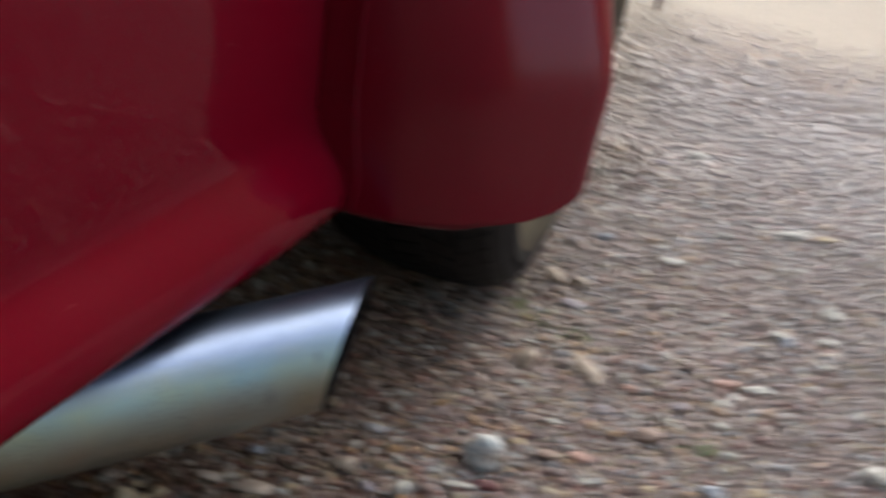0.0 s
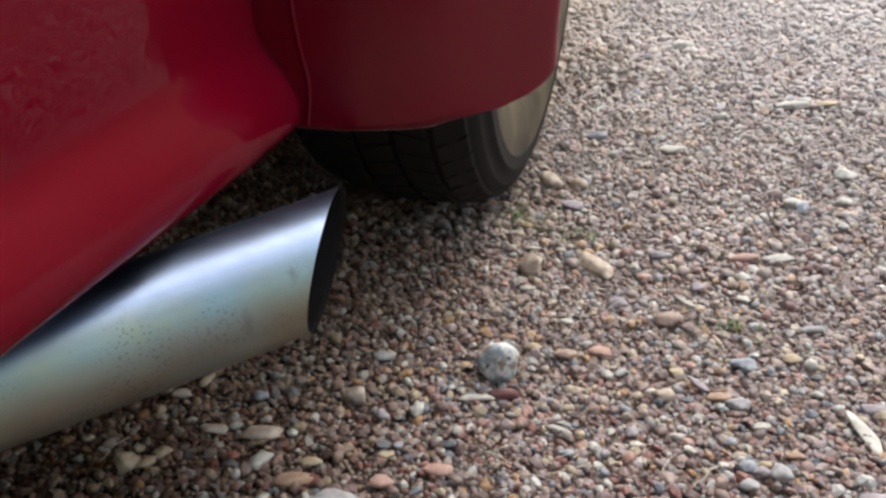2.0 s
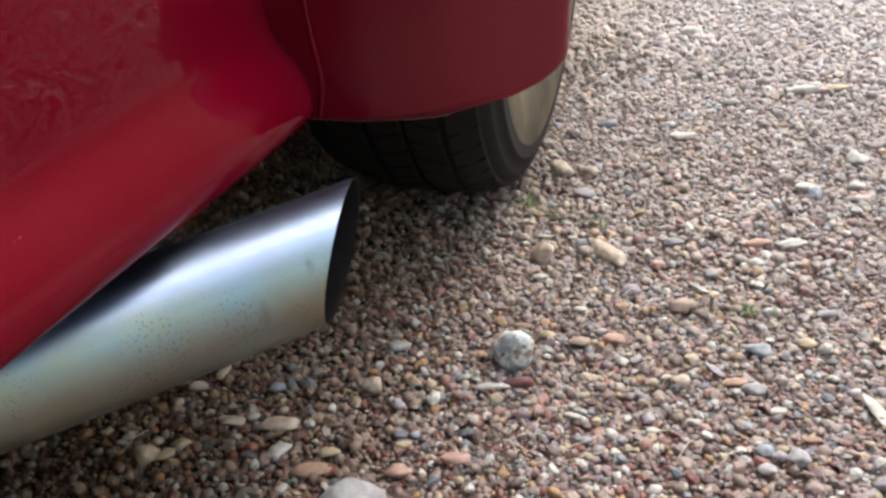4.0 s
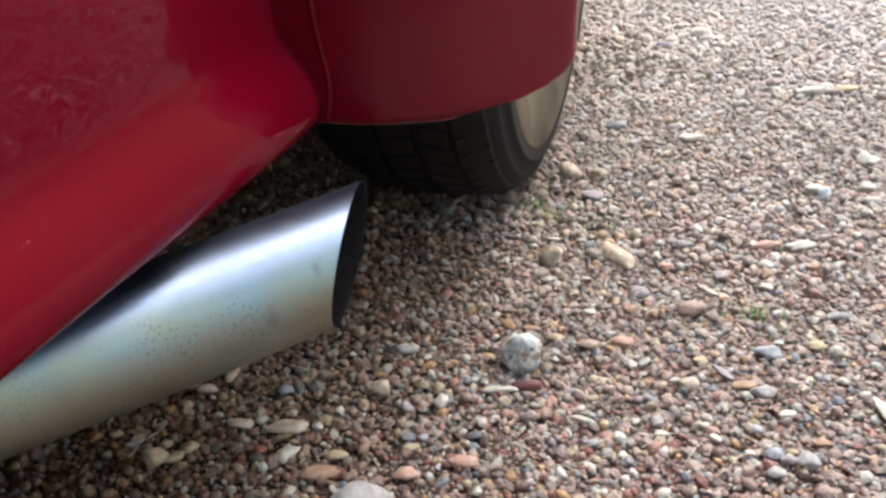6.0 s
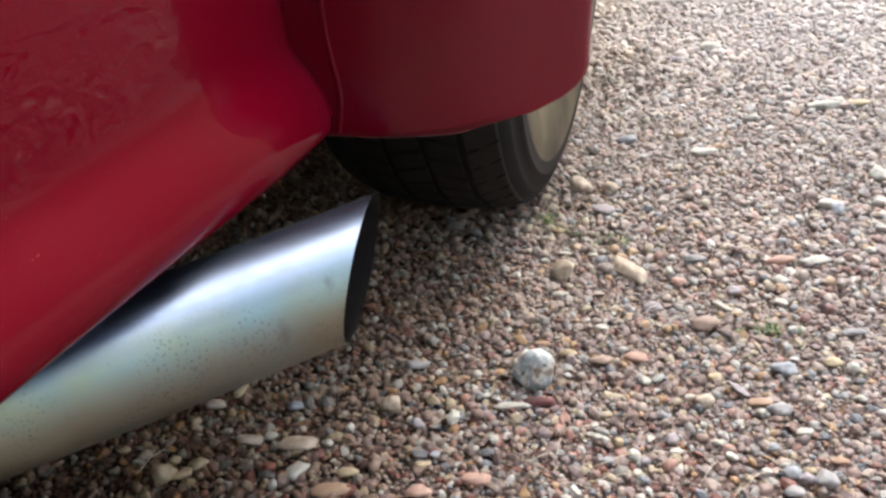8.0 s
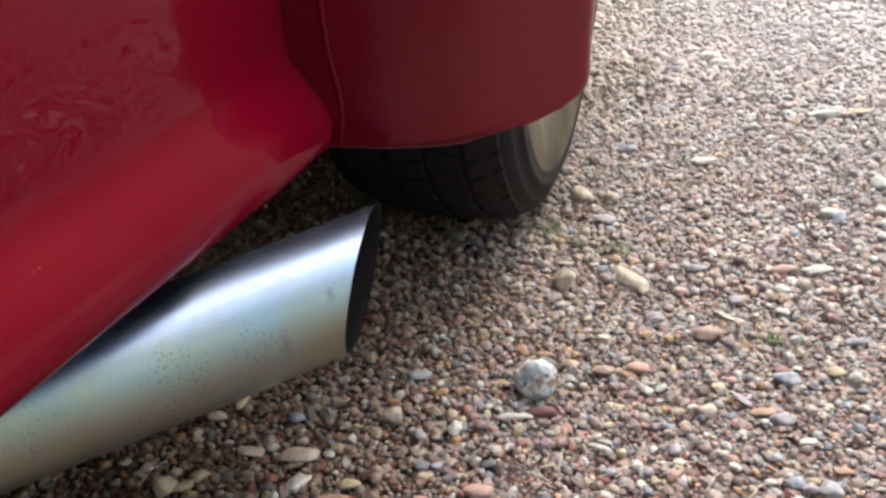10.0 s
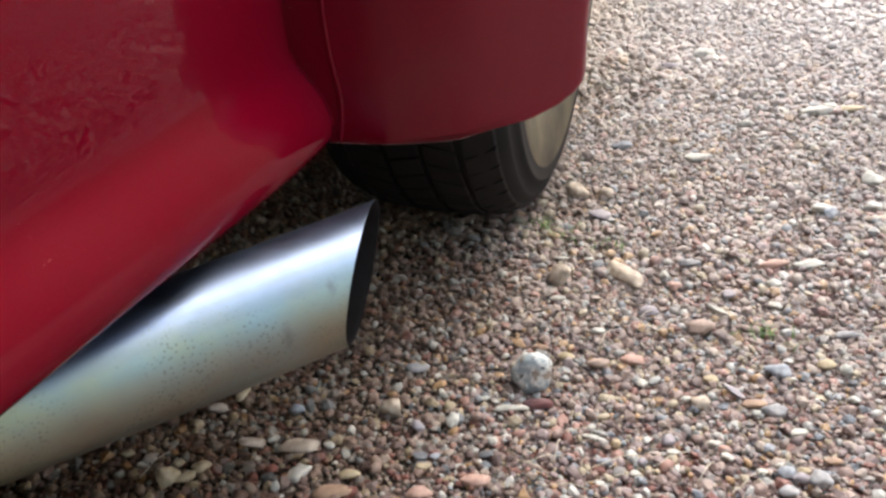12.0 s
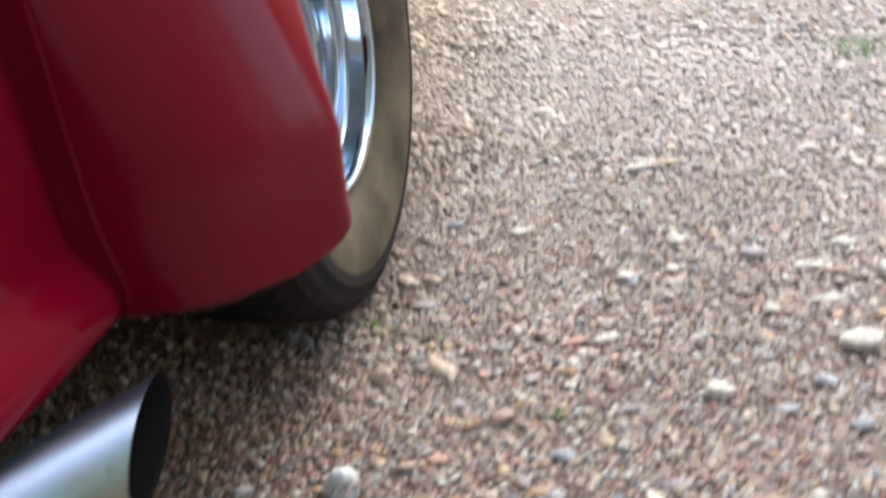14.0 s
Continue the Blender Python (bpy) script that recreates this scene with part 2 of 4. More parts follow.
def pebble_material():
    m, nt, b = material("pebbles")
    geo = nt.nodes.new("ShaderNodeNewGeometry")
    tone = ramp(nt, geo.outputs["Random Per Island"], PEBBLE_TONES, "CONSTANT")
    grain = noise_node(nt, 330.0, 4, 0.65)
    c = mix(nt, 0.45, tone.outputs["Color"], ramp(nt, grain.outputs["Fac"], [(0.25, 0.35), (0.75, 1.0)]).outputs["Color"], "MULTIPLY")
    # glare and stronger light far from the car, painted in as pale grey
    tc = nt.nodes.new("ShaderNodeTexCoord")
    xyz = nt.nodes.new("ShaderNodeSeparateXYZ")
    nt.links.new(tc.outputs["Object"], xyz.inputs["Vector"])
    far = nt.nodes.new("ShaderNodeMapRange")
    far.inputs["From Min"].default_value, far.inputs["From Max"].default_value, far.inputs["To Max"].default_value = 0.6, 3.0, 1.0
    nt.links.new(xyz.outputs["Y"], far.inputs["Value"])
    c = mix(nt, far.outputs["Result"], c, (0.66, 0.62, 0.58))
    # shade along the car's side, painted in with the brown tone of the gravel
    side_shade = nt.nodes.new("ShaderNodeMath")
    side_shade.operation = "MULTIPLY_ADD"
    nt.links.new(noise_node(nt, 5.0, 4).outputs["Fac"], side_shade.inputs[0])
    side_shade.inputs[1].default_value = 0.3
    nt.links.new(xyz.outputs["X"], side_shade.inputs[2])
    shade_mask = nt.nodes.new("ShaderNodeMapRange")
    shade_mask.inputs["From Min"].default_value, shade_mask.inputs["From Max"].default_value = 0.09, -0.14
    nt.links.new(side_shade.outputs[0], shade_mask.inputs["Value"])
    # painted shade fades out in front of the pipe, keeping its reflected gravel pale
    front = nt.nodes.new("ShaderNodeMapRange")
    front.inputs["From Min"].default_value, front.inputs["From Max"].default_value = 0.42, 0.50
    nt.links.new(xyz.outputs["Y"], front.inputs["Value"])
    shade_strip = nt.nodes.new("ShaderNodeMath")
    shade_strip.operation = "MULTIPLY"
    nt.links.new(shade_mask.outputs["Result"], shade_strip.inputs[0])
    nt.links.new(front.outputs["Result"], shade_strip.inputs[1])
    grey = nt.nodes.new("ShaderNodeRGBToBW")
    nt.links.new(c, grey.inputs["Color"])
    stain_or_shade = ramp(nt, grey.outputs["Val"], [(0.14, (0.70, 0.54, 0.35)), (0.42, (1.0, 0.93, 0.80))])
    c = mix(nt, shade_strip.outputs[0], c, mix(nt, 1.0, c, stain_or_shade.outputs["Color"], "MULTIPLY"))
    patch = ramp(nt, noise_node(nt, 2.6, 3).outputs["Fac"], [(0.35, 0.78), (0.65, 1.0)])
    c = mix(nt, 1.0, c, patch.outputs["Color"], "MULTIPLY")
    damp = ramp(nt, noise_node(nt, 11.0, 5, 0.6).outputs["Fac"], [(0.60, 1.0), (0.74, 0.55)])
    c = mix(nt, 1.0, c, damp.outputs["Color"], "MULTIPLY")
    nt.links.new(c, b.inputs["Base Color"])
    b.inputs["Roughness"].default_value = 0.52
    bump(nt, grain.outputs["Fac"], 0.3, 0.0006, b)
    return m


def ground_material():
    m, nt, b = material("fine_gravel_and_sand")
    tc = nt.nodes.new("ShaderNodeTexCoord")
    vor = nt.nodes.new("ShaderNodeTexVoronoi")
    vor.inputs["Scale"].default_value = 95.0
    nt.links.new(tc.outputs["Object"], vor.inputs["Vector"])
    sep = nt.nodes.new("ShaderNodeSeparateColor")
    nt.links.new(vor.outputs["Color"], sep.inputs["Color"])
    tone = ramp(nt, sep.outputs["Red"], PEBBLE_TONES, "CONSTANT")
    gaps = ramp(nt, vor.outputs["Distance"], [(0.35, 1.0), (0.75, 0.6)])
    c = mix(nt, 1.0, tone.outputs["Color"], gaps.outputs["Color"], "MULTIPLY")
    # paler sandy ground from about three metres on
    xyz = nt.nodes.new("ShaderNodeSeparateXYZ")
    nt.links.new(tc.outputs["Object"], xyz.inputs["Vector"])
    wob = nt.nodes.new("ShaderNodeMath")
    wob.operation = "MULTIPLY_ADD"
    nt.links.new(noise_node(nt, 1.7, 4).outputs["Fac"], wob.inputs[0])
    wob.inputs[1].default_value = 0.9
    nt.links.new(xyz.outputs["Y"], wob.inputs[2])
    sand = nt.nodes.new("ShaderNodeMapRange")
    sand.inputs["From Min"].default_value, sand.inputs["From Max"].default_value = 2.7, 4.0
    nt.links.new(wob.outputs[0], sand.inputs["Value"])
    # shade between the stones along the car's side, painted in dark brown
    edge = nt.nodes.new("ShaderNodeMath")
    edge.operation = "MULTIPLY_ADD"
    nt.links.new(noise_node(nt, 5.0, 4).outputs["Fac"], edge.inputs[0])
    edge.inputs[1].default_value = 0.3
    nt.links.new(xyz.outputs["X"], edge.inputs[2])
    side_shade = nt.nodes.new("ShaderNodeMapRange")
    side_shade.inputs["From Min"].default_value, side_shade.inputs["From Max"].default_value = 0.16, -0.06
    nt.links.new(edge.outputs[0], side_shade.inputs["Value"])
    c = mix(nt, side_shade.outputs["Result"], c, mix(nt, noise_node(nt, 90.0, 4).outputs["Fac"], (0.030, 0.021, 0.014), (0.075, 0.055, 0.038)))
    pale = mix(nt, noise_node(nt, 40.0, 5).outputs["Fac"], (0.36, 0.315, 0.25), (0.50, 0.44, 0.355))
    c = mix(nt, sand.outputs["Result"], c, pale)
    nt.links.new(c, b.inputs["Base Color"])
    b.inputs["Roughness"].default_value = 0.9
    bump(nt, vor.outputs["Distance"], 0.6, -0.006, b)
    return m


def plain_stone(name, light, dark, scale=110.0):
    m, nt, b = material(name)
    n = ramp(nt, noise_node(nt, scale, 6, 0.6).outputs["Fac"], [(0.36, 0.0), (0.62, 1.0)])
    c = mix(nt, n.outputs["Color"], dark, light)
    nt.links.new(c, b.inputs["Base Color"])
    b.inputs["Roughness"].default_value = 0.65
    bump(nt, noise_node(nt, 180.0, 4).outputs["Fac"], 0.3, 0.001, b)
    return m


def veined_flint():
    """Blue-grey flint with a white crust and tan and dark flaws."""
    m, nt, b = material("grey_and_white_flint")
    crust = ramp(nt, noise_node(nt, 62.0, 5, 0.6).outputs["Fac"], [(0.44, 0.0), (0.54, 1.0)])
    c = mix(nt, crust.outputs["Color"], (0.30, 0.35, 0.37), (0.68, 0.68, 0.64))
    flaw = ramp(nt, noise_node(nt, 95.0, 4, 0.5).outputs["Fac"], [(0.56, 0.0), (0.63, 1.0)])
    c = mix(nt, flaw.outputs["Color"], c, (0.30, 0.25, 0.20))
    nick = ramp(nt, noise_node(nt, 150.0, 3, 0.5).outputs["Fac"], [(0.64, 0.0), (0.70, 1.0)])
    c = mix(nt, nick.outputs["Color"], c, (0.09, 0.09, 0.09))
    nt.links.new(c, b.inputs["Base Color"])
    b.inputs["Roughness"].default_value = 0.45
    bump(nt, noise_node(nt, 120.0, 5).outputs["Fac"], 0.6, 0.0025, b)
    return m


def leafy(name, a, c2):
    m, nt, b = material(name)
    nt.links.new(mix(nt, noise_node(nt, 50.0, 3).outputs["Fac"], a, c2), b.inputs["Base Color"])
    b.inputs["Roughness"].default_value = 0.6
    return m


PAINT, SIDE_PAINT, STEEL, CHROME, SOOT, DARK = paint_material(reflected=0.22), paint_material("red_side_paint", 0.41, 0.004, 42.0, 0.24, 0.6), steel_material(), chrome_material(), soot_material(), dark_material()
TREAD, SIDEWALL = rubber_material("tread_rubber", 0.006), rubber_material("dusty_sidewall_rubber", 0.8)
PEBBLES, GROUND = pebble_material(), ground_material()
GRASS, STRAW = leafy("grass_green", (0.11, 0.20, 0.06), (0.20, 0.30, 0.12)), leafy("dry_straw", (0.40, 0.36, 0.28), (0.58, 0.53, 0.43))


# ---------------------------------------------------------------- building helpers
def part(name, data, mat, parent=None, label="", smooth=True):
    """Links a bmesh or mesh as one object under its thing."""
    if isinstance(data, bmesh.types.BMesh):
        me = bpy.data.meshes.new(name)
        data.to_mesh(me)
        data.free()
    else:
        me = data
    me.materials.append(mat)
    if smooth:
        me.polygons.foreach_set("use_smooth", [True] * len(me.polygons))
    ob = new(name, me)
    ob.parent = parent
    return tagged(ob, label)


def sheet(bm, rows, closed=False, flip=False):
    """Quads between rows of points, each row of the same length."""
    grid = [[bm.verts.new(p) for p in row] for row in rows]
    for a, b in zip(grid, grid[1:]):
        n = len(a)
        for i in range(n if closed else n - 1):
            j = (i + 1) % n
            f = (a[i], a[j], b[j], b[i])
            bm.faces.new(f[::-1] if flip else f)
    return grid


def thick(ob, metres, offset=-1.0):
    s = ob.modifiers.new("thickness", "SOLIDIFY")
    s.thickness, s.offset = metres, offset
    return ob


def smooth_line(points, steps=14):
    """A Catmull-Rom line through the points."""
    pts = [Vector(p) for p in points]
    pts = [2 * pts[0] - pts[1], *pts, 2 * pts[-1] - pts[-2]]
    out = []
    for a, b, c, d in zip(pts, pts[1:], pts[2:], pts[3:]):
        for k in range(steps):
            t = k / steps
            out.append(0.5 * (2 * b + (c - a) * t + (2 * a - 5 * b + 4 * c - d) * t * t + (3 * b - a - 3 * c + d) * t ** 3))
    return [*out, pts[-2]]


def resample(line, n):
    far = [0.0]
    for a, b in zip(line, line[1:]):
        far.append(far[-1] + (b - a).length)
    out, k = [], 0
    for i in range(n):
        s = far[-1] * i / (n - 1)
        while k < len(line) - 2 and far[k + 1] < s:
            k += 1
        t = (s - far[k]) / max(far[k + 1] - far[k], 1e-9)
        out.append(line[k].lerp(line[k + 1], min(max(t, 0), 1)))
    return out


def revolve(bm, profile, centre, steps=96, flip=False):
    """Turns a profile of (offset along x, radius) round the x axis through centre."""
    rows = []
    for off, r in profile:
        rows.append([centre + Vector((off, r * math.cos(a), r * math.sin(a))) for a in (2 * math.pi * i / steps for i in range(steps))])
    return sheet(bm, rows, closed=True, flip=flip)


# ---------------------------------------------------------------- ground
def terrain(x, y):
    return 0.005 * noise.noise((x * 2.3, y * 2.3, 0.3)) + 0.0025 * noise.noise((x * 8, y * 8, 1.7))


def build_ground():
    bm = bmesh.new()
    xs = [-200, -60, -20, -8, -4, *[-2.0 + 0.1 * i for i in range(46)], 4, 8, 20, 60, 200]
    ys = [-200, -60, -20, -8, -4, *[-1.0 + 0.1 * i for i in range(56)], 6, 8, 12, 20, 60, 200]
    sheet(bm, [[(x, y, (terrain(x, y) if abs(x) < 3 and abs(y) < 5 else 0) - 0.0028 - 0.0035 * min(1.0, max(0.0, y - 0.9))) for x in xs] for y in ys])
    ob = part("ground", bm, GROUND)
    return tagged(ob, "pinkish brown pea gravel driveway running into pale sandy ground", "ground", kind="structure")


def build_wall():
    """A plain unseen wall, added to cut light from behind the camera."""
    bm = bmesh.new()
    bmesh.ops.create_cube(bm, size=1.0, matrix=Matrix.Translation((0.90, -0.32, 2.6)) @ Matrix.Diagonal((2.0, 0.2, 5.2, 1)))
    bmesh.ops.bevel(bm, geom=bm.edges[:], offset=0.01, segments=2, affect="EDGES")
    ob = part("unseen_wall_south", bm, plain_stone("dim_green_grey_wall", (0.120, 0.140, 0.125), (0.080, 0.095, 0.085), 9.0), smooth=False)
    return tagged(ob, "plain unseen wall added to dim the light from the south", "wall", kind="structure")


def build_east_wall(name, start, end):
    """Unseen brick-coloured wall added on the open side for warm reflections; gap shows sky."""
    bm = bmesh.new()
    bmesh.ops.create_cube(bm, size=1.0, matrix=Matrix.Translation((2.6, (start + end) / 2, 2.3)) @ Matrix.Diagonal((0.2, end - start, 4.6, 1)))
    bmesh.ops.bevel(bm, geom=bm.edges[:], offset=0.01, segments=2, affect="EDGES")
    ob = part(name, bm, WARM_WALL, smooth=False)
    return tagged(ob, "unseen warm brick coloured wall added for reflections in the paint", "wall", kind="structure")


def build_west_wall():
    """An unseen wall, added beyond the car to stop light passing under it."""
    bm = bmesh.new()
    bmesh.ops.create_cube(bm, size=1.0, matrix=Matrix.Translation((-2.5, 2.0, 1.4)) @ Matrix.Diagonal((0.2, 12.0, 2.8, 1)))
    bmesh.ops.bevel(bm, geom=bm.edges[:], offset=0.01, segments=2, affect="EDGES")
    ob = part("unseen_wall_west", bm, plain_stone("added_grey_wall", (0.15, 0.15, 0.14), (0.10, 0.10, 0.095), 9.0), smooth=False)
    return tagged(ob, "unseen grey wall added to block light under the car", "wall", kind="structure")


build_ground()
build_wall()
WARM_WALL = plain_stone("warm_reflected_wall", (0.72, 0.40, 0.24), (0.60, 0.33, 0.19), 6.0)
build_east_wall("unseen_wall_east", 1.95, 12.0)
build_east_wall("unseen_wall_south_east", -4.0, -0.03)
build_west_wall()


# ---------------------------------------------------------------- car
CAR = tagged(new("car"), "glossy dark red classic car parked on pea gravel", "car")
AXLE = Vector((-0.227, 1.16, 0.322))
TYRE_R, ARCH_R, ARCH_Z = 0.326, 0.320, 0.2965
LIP = 0.240                           # height of the lower edges of wing and sill

PLAN = smooth_line([(-0.2650, 0.7112, 0), (-0.2500, 0.7116, 0), (-0.236, 0.7122, 0), (-0.222, 0.7130, 0), (-0.192, 0.7172, 0), (-0.168, 0.724, 0), (-0.142, 0.735, 0), (-0.120, 0.7485, 0),
                    (-0.099, 0.768, 0), (-0.080, 0.789, 0), (-0.062, 0.810, 0), (-0.047, 0.833, 0), (-0.041, 0.870, 0), (-0.041, 0.92, 0), (-0.046, 1.02, 0), (-0.053, 1.16, 0),
                    (-0.061, 1.34, 0), (-0.070, 1.48, 0), (-0.084, 1.60, 0), (-0.12, 1.72, 0), (-0.20, 1.84, 0), (-0.32, 1.93, 0)])


def lean(p, z):
    """The wing leans in a little above the height of the axle."""
    inward = (4.5 * max(0.0, min(z, 0.385) - 0.345) ** 2 + 0.36 * max(0.0, z - 0.385)) * min(1.0, max(0.0, (p.x + 0.25) / 0.12))
    return Vector((p.x - inward, p.y, z))


CORNER, CORNER_WIDE, SETBACK, ROLL = 0.031, 0.089, 0.0155, 0.022


def arch_half(z):
    return math.sqrt(max(0.0, ARCH_R ** 2 - (z - ARCH_Z) ** 2))


def build_wing():
    bm = bmesh.new()
    top = ARCH_Z + ARCH_R
    heights = [LIP + 0.0, LIP + 0.004, LIP + 0.010, LIP + 0.016, LIP + 0.023, LIP + 0.031, *[LIP + 0.04 + (top - LIP - 0.04) * i / 16 for i in range(17)]]
    rows = []
    for z in heights:
        limit = AXLE.y - arch_half(z)
        d = max(0.0, LIP + CORNER - z) / CORNER
        limit -= CORNER_WIDE * (1 - math.sqrt(max(0.0, 1 - d * d))) + SETBACK
        line = [p for p in PLAN if p.y <= limit]
        rest = PLAN[len(line)]
        last = line[-1]
        line.append(last.lerp(rest, (limit - last.y) / (rest.y - last.y)))
        line = resample(line, 46)
        # the panel rolls in towards the edge of the arch
        edge, along = line[-1], (line[-1] - line[-3]).normalized()
        out = Vector((along.y, -along.x, 0))
        turn = math.atan2(along.x, along.y) + 0.36
        line += [edge + ROLL * (math.sin(a) * along - (1 - math.cos(a)) * out) for a in (turn * i / 7 for i in range(1, 8))]
        rows.append([lean(p, z) for p in line])
    inner = []
    for k, p in enumerate(rows[0]):
        a, b = rows[0][max(k - 1, 0)], rows[0][min(k + 1, len(rows[0]) - 1)]
        n = Vector((a.y - b.y, b.x - a.x, 0)).normalized()
        inner.append((p, n))
    rows = [[p + n * 0.012 + Vector((0, 0, 0.004)) for p, n in inner], [p + n * 0.006 - Vector((0, 0, 0.0005)) for p, n in inner], [p + n * 0.0018 - Vector((0, 0, 0.0016)) for p, n in inner]] + rows
    sheet(bm, rows)
    # behind the wheel: the arch runs down to a short pointed tail
    rows = []
    for i in range(22):
        z = 0.288 + (top - 0.288) * i / 21
        arch = AXLE.y + arch_half(z)
        begin = max(arch, 1.615 - max(0.0, z - 0.288) * 0.95)
        end = 1.66 + 0.9 * max(0.0, z - 0.288)
        line = [p for p in PLAN if begin <= p.y <= min(end, 1.925)]
        rows.append([lean(p, z) for p in resample(line, 16)])
    sheet(bm, rows)
    # over the arch and in to the body
    line = [p for p in PLAN if p.y <= 1.925]
    rows = [[lean(p, top + 0.05 * i / 3) for p in resample(line, 90)] for i in range(4)]
    base = rows[-1]
    for i in range(1, 9):
        a = i / 8 * math.pi / 2
        rows.append([Vector((p.x + (-0.36 - p.x) * (1 - math.cos(a)), p.y, p.z + 0.09 * math.sin(a))) for p in base])
    sheet(bm, rows)
    bmesh.ops.recalc_face_normals(bm, faces=bm.faces)
    return thick(part("wing", bm, PAINT, CAR, "deep red rounded wing over the wheel"), 0.0022, 0.0)


def build_body_side():
    profile = [(-0.030, 0.86), (-0.014, 0.74), (-0.004, 0.62), (0.0, 0.52), (0.001, 0.46), (0.0017, 0.42), (0.002, 0.385), (0.0021, 0.355), (0.0022, 0.335), (0.0025, 0.321), (0.0036, 0.3105), (0.0060, 0.3025), (0.0098, 0.2955),
               (0.0139, 0.289), (0.0177, 0.2825), (0.0207, 0.276), (0.0230, 0.269), (0.0245, 0.262), (0.0254, 0.2555), (0.0255, 0.2500), (0.0246, 0.2445), (0.0222, 0.2400), (0.0185, 0.2372)]
    line = [Vector((-0.2575, y, 0)) for y in (-2.35, -1.8, -1.2, -0.8, -0.5, -0.3, -0.2, -0.1, *[0.02 * i for i in range(35)], 0.695, 0.705, 0.7135)]

    def swell(y):
        """The flare of the sill widens towards the wheel."""
        t = min(1.0, max(0.0, (y - 0.38) / 0.32))
        return 1.14 + 0.22 * t * t * (3 - 2 * t)

    rows = []
    for dx, z in profile:
        row = []
        for p in line:
            back = -0.055 * max(0.0, min(0.62 - p.y, 0.5)) * (0.76 + 0.24 * min(1.0, max(0.0, (0.35 - z) / 0.05)))
            row.append(Vector((p.x + back + dx * swell(p.y), p.y, z)))
        rows.append(row)
    # dark sill underside behind its painted edge, turned in; keeps red off the pipe
    bm = bmesh.new()
    sheet(bm, [[p + Vector((dx, 0, dz)) for p in rows[-1]] for dx, dz in ((0.0, 0.0004), (-0.006, -0.0008), (-0.04, 0.0), (-0.085, 0.004))], flip=True)
    bmesh.ops.recalc_face_normals(bm, faces=bm.faces)
    thick(part("sill_underside", bm, DARK, CAR, "dark turned-in underside of the sill"), 0.0015, 0.0)
    bm = bmesh.new()
    sheet(bm, rows, flip=True)
    bmesh.ops.recalc_face_normals(bm, faces=bm.faces)
    return thick(part("body_side", bm, SIDE_PAINT, CAR, "glossy red body side flaring into a rounded sill"), 0.0015, 0.0)


def tapered_box(bm, low, high, x_in, y_in, bevel):
    (x0, y0, z0), (x1, y1, z1) = low, high
    bottom = [bm.verts.new(v) for v in ((x0, y0, z0), (x1, y0, z0), (x1, y1, z0), (x0, y1, z0))]
    upper = [bm.verts.new(v) for v in ((x0 + x_in, y0 + y_in, z1), (x1 - x_in, y0 + y_in, z1), (x1 - x_in, y1 - y_in, z1), (x0 + x_in, y1 - y_in, z1))]
    bm.faces.new(bottom[::-1])
    bm.faces.new(upper)
    for i in range(4):
        j = (i + 1) % 4
        bm.faces.new((bottom[i], bottom[j], upper[j], upper[i]))
    bmesh.ops.bevel(bm, geom=bm.edges[:], offset=bevel, segments=4, affect="EDGES", profile=0.5)


def build_shell():
    bm = bmesh.new()
    tapered_box(bm, (-1.62, -2.35, 0.27), (-0.325, 2.42, 0.885), 0.05, 0.05, 0.05)
    part("body_shell", bm, PAINT, CAR)
    bm = bmesh.new()
    tapered_box(bm, (-1.50, -0.95, 0.86), (-0.42, 1.75, 1.34), 0.14, 0.35, 0.07)
    part("cabin", bm, PAINT, CAR)
    bm = bmesh.new()
    tapered_box(bm, (-1.58, -2.30, 0.165), (-0.345, 2.35, 0.29), 0.02, 0.02, 0.01)
    part("underbody", bm, DARK, CAR, "dark underseal on the floor of the car")
    # inner liner of the wheel arch
    bm = bmesh.new()
    rows = []
    for x in (-0.34, -0.24, -0.13):
        rows.append([(x, AXLE.y + 0.352 * math.cos(a), AXLE.z + 0.352 * math.sin(a)) for a in (math.pi * (0.08 + 0.84 * i / 30) for i in range(31))])
    sheet(bm, rows)
    thick(part("wheel_arch_liner", bm, DARK, CAR), 0.002, 0.0)


def build_seam():
    """The raised bead where wing and body meet."""
    path = smooth_line([(-0.2185, 0.7095, 0.242), (-0.2155, 0.7105, 0.262), (-0.2160, 0.7105, 0.280), (-0.2195, 0.7095, 0.300), (-0.2225, 0.7085, 0.325), (-0.2240, 0.7080, 0.360), (-0.2245, 0.7078, 0.45), (-0.2245, 0.7078, 0.70)], 6)
    bm = bmesh.new()
    sheet(bm, [[p + Vector((0.0023 * math.cos(a), 0.0018 * math.sin(a) + 0.0024, 0)) for a in (2 * math.pi * i / 8 for i in range(8))] for p in path], closed=True)
    part("seam_bead", bm, SIDE_PAINT, CAR)


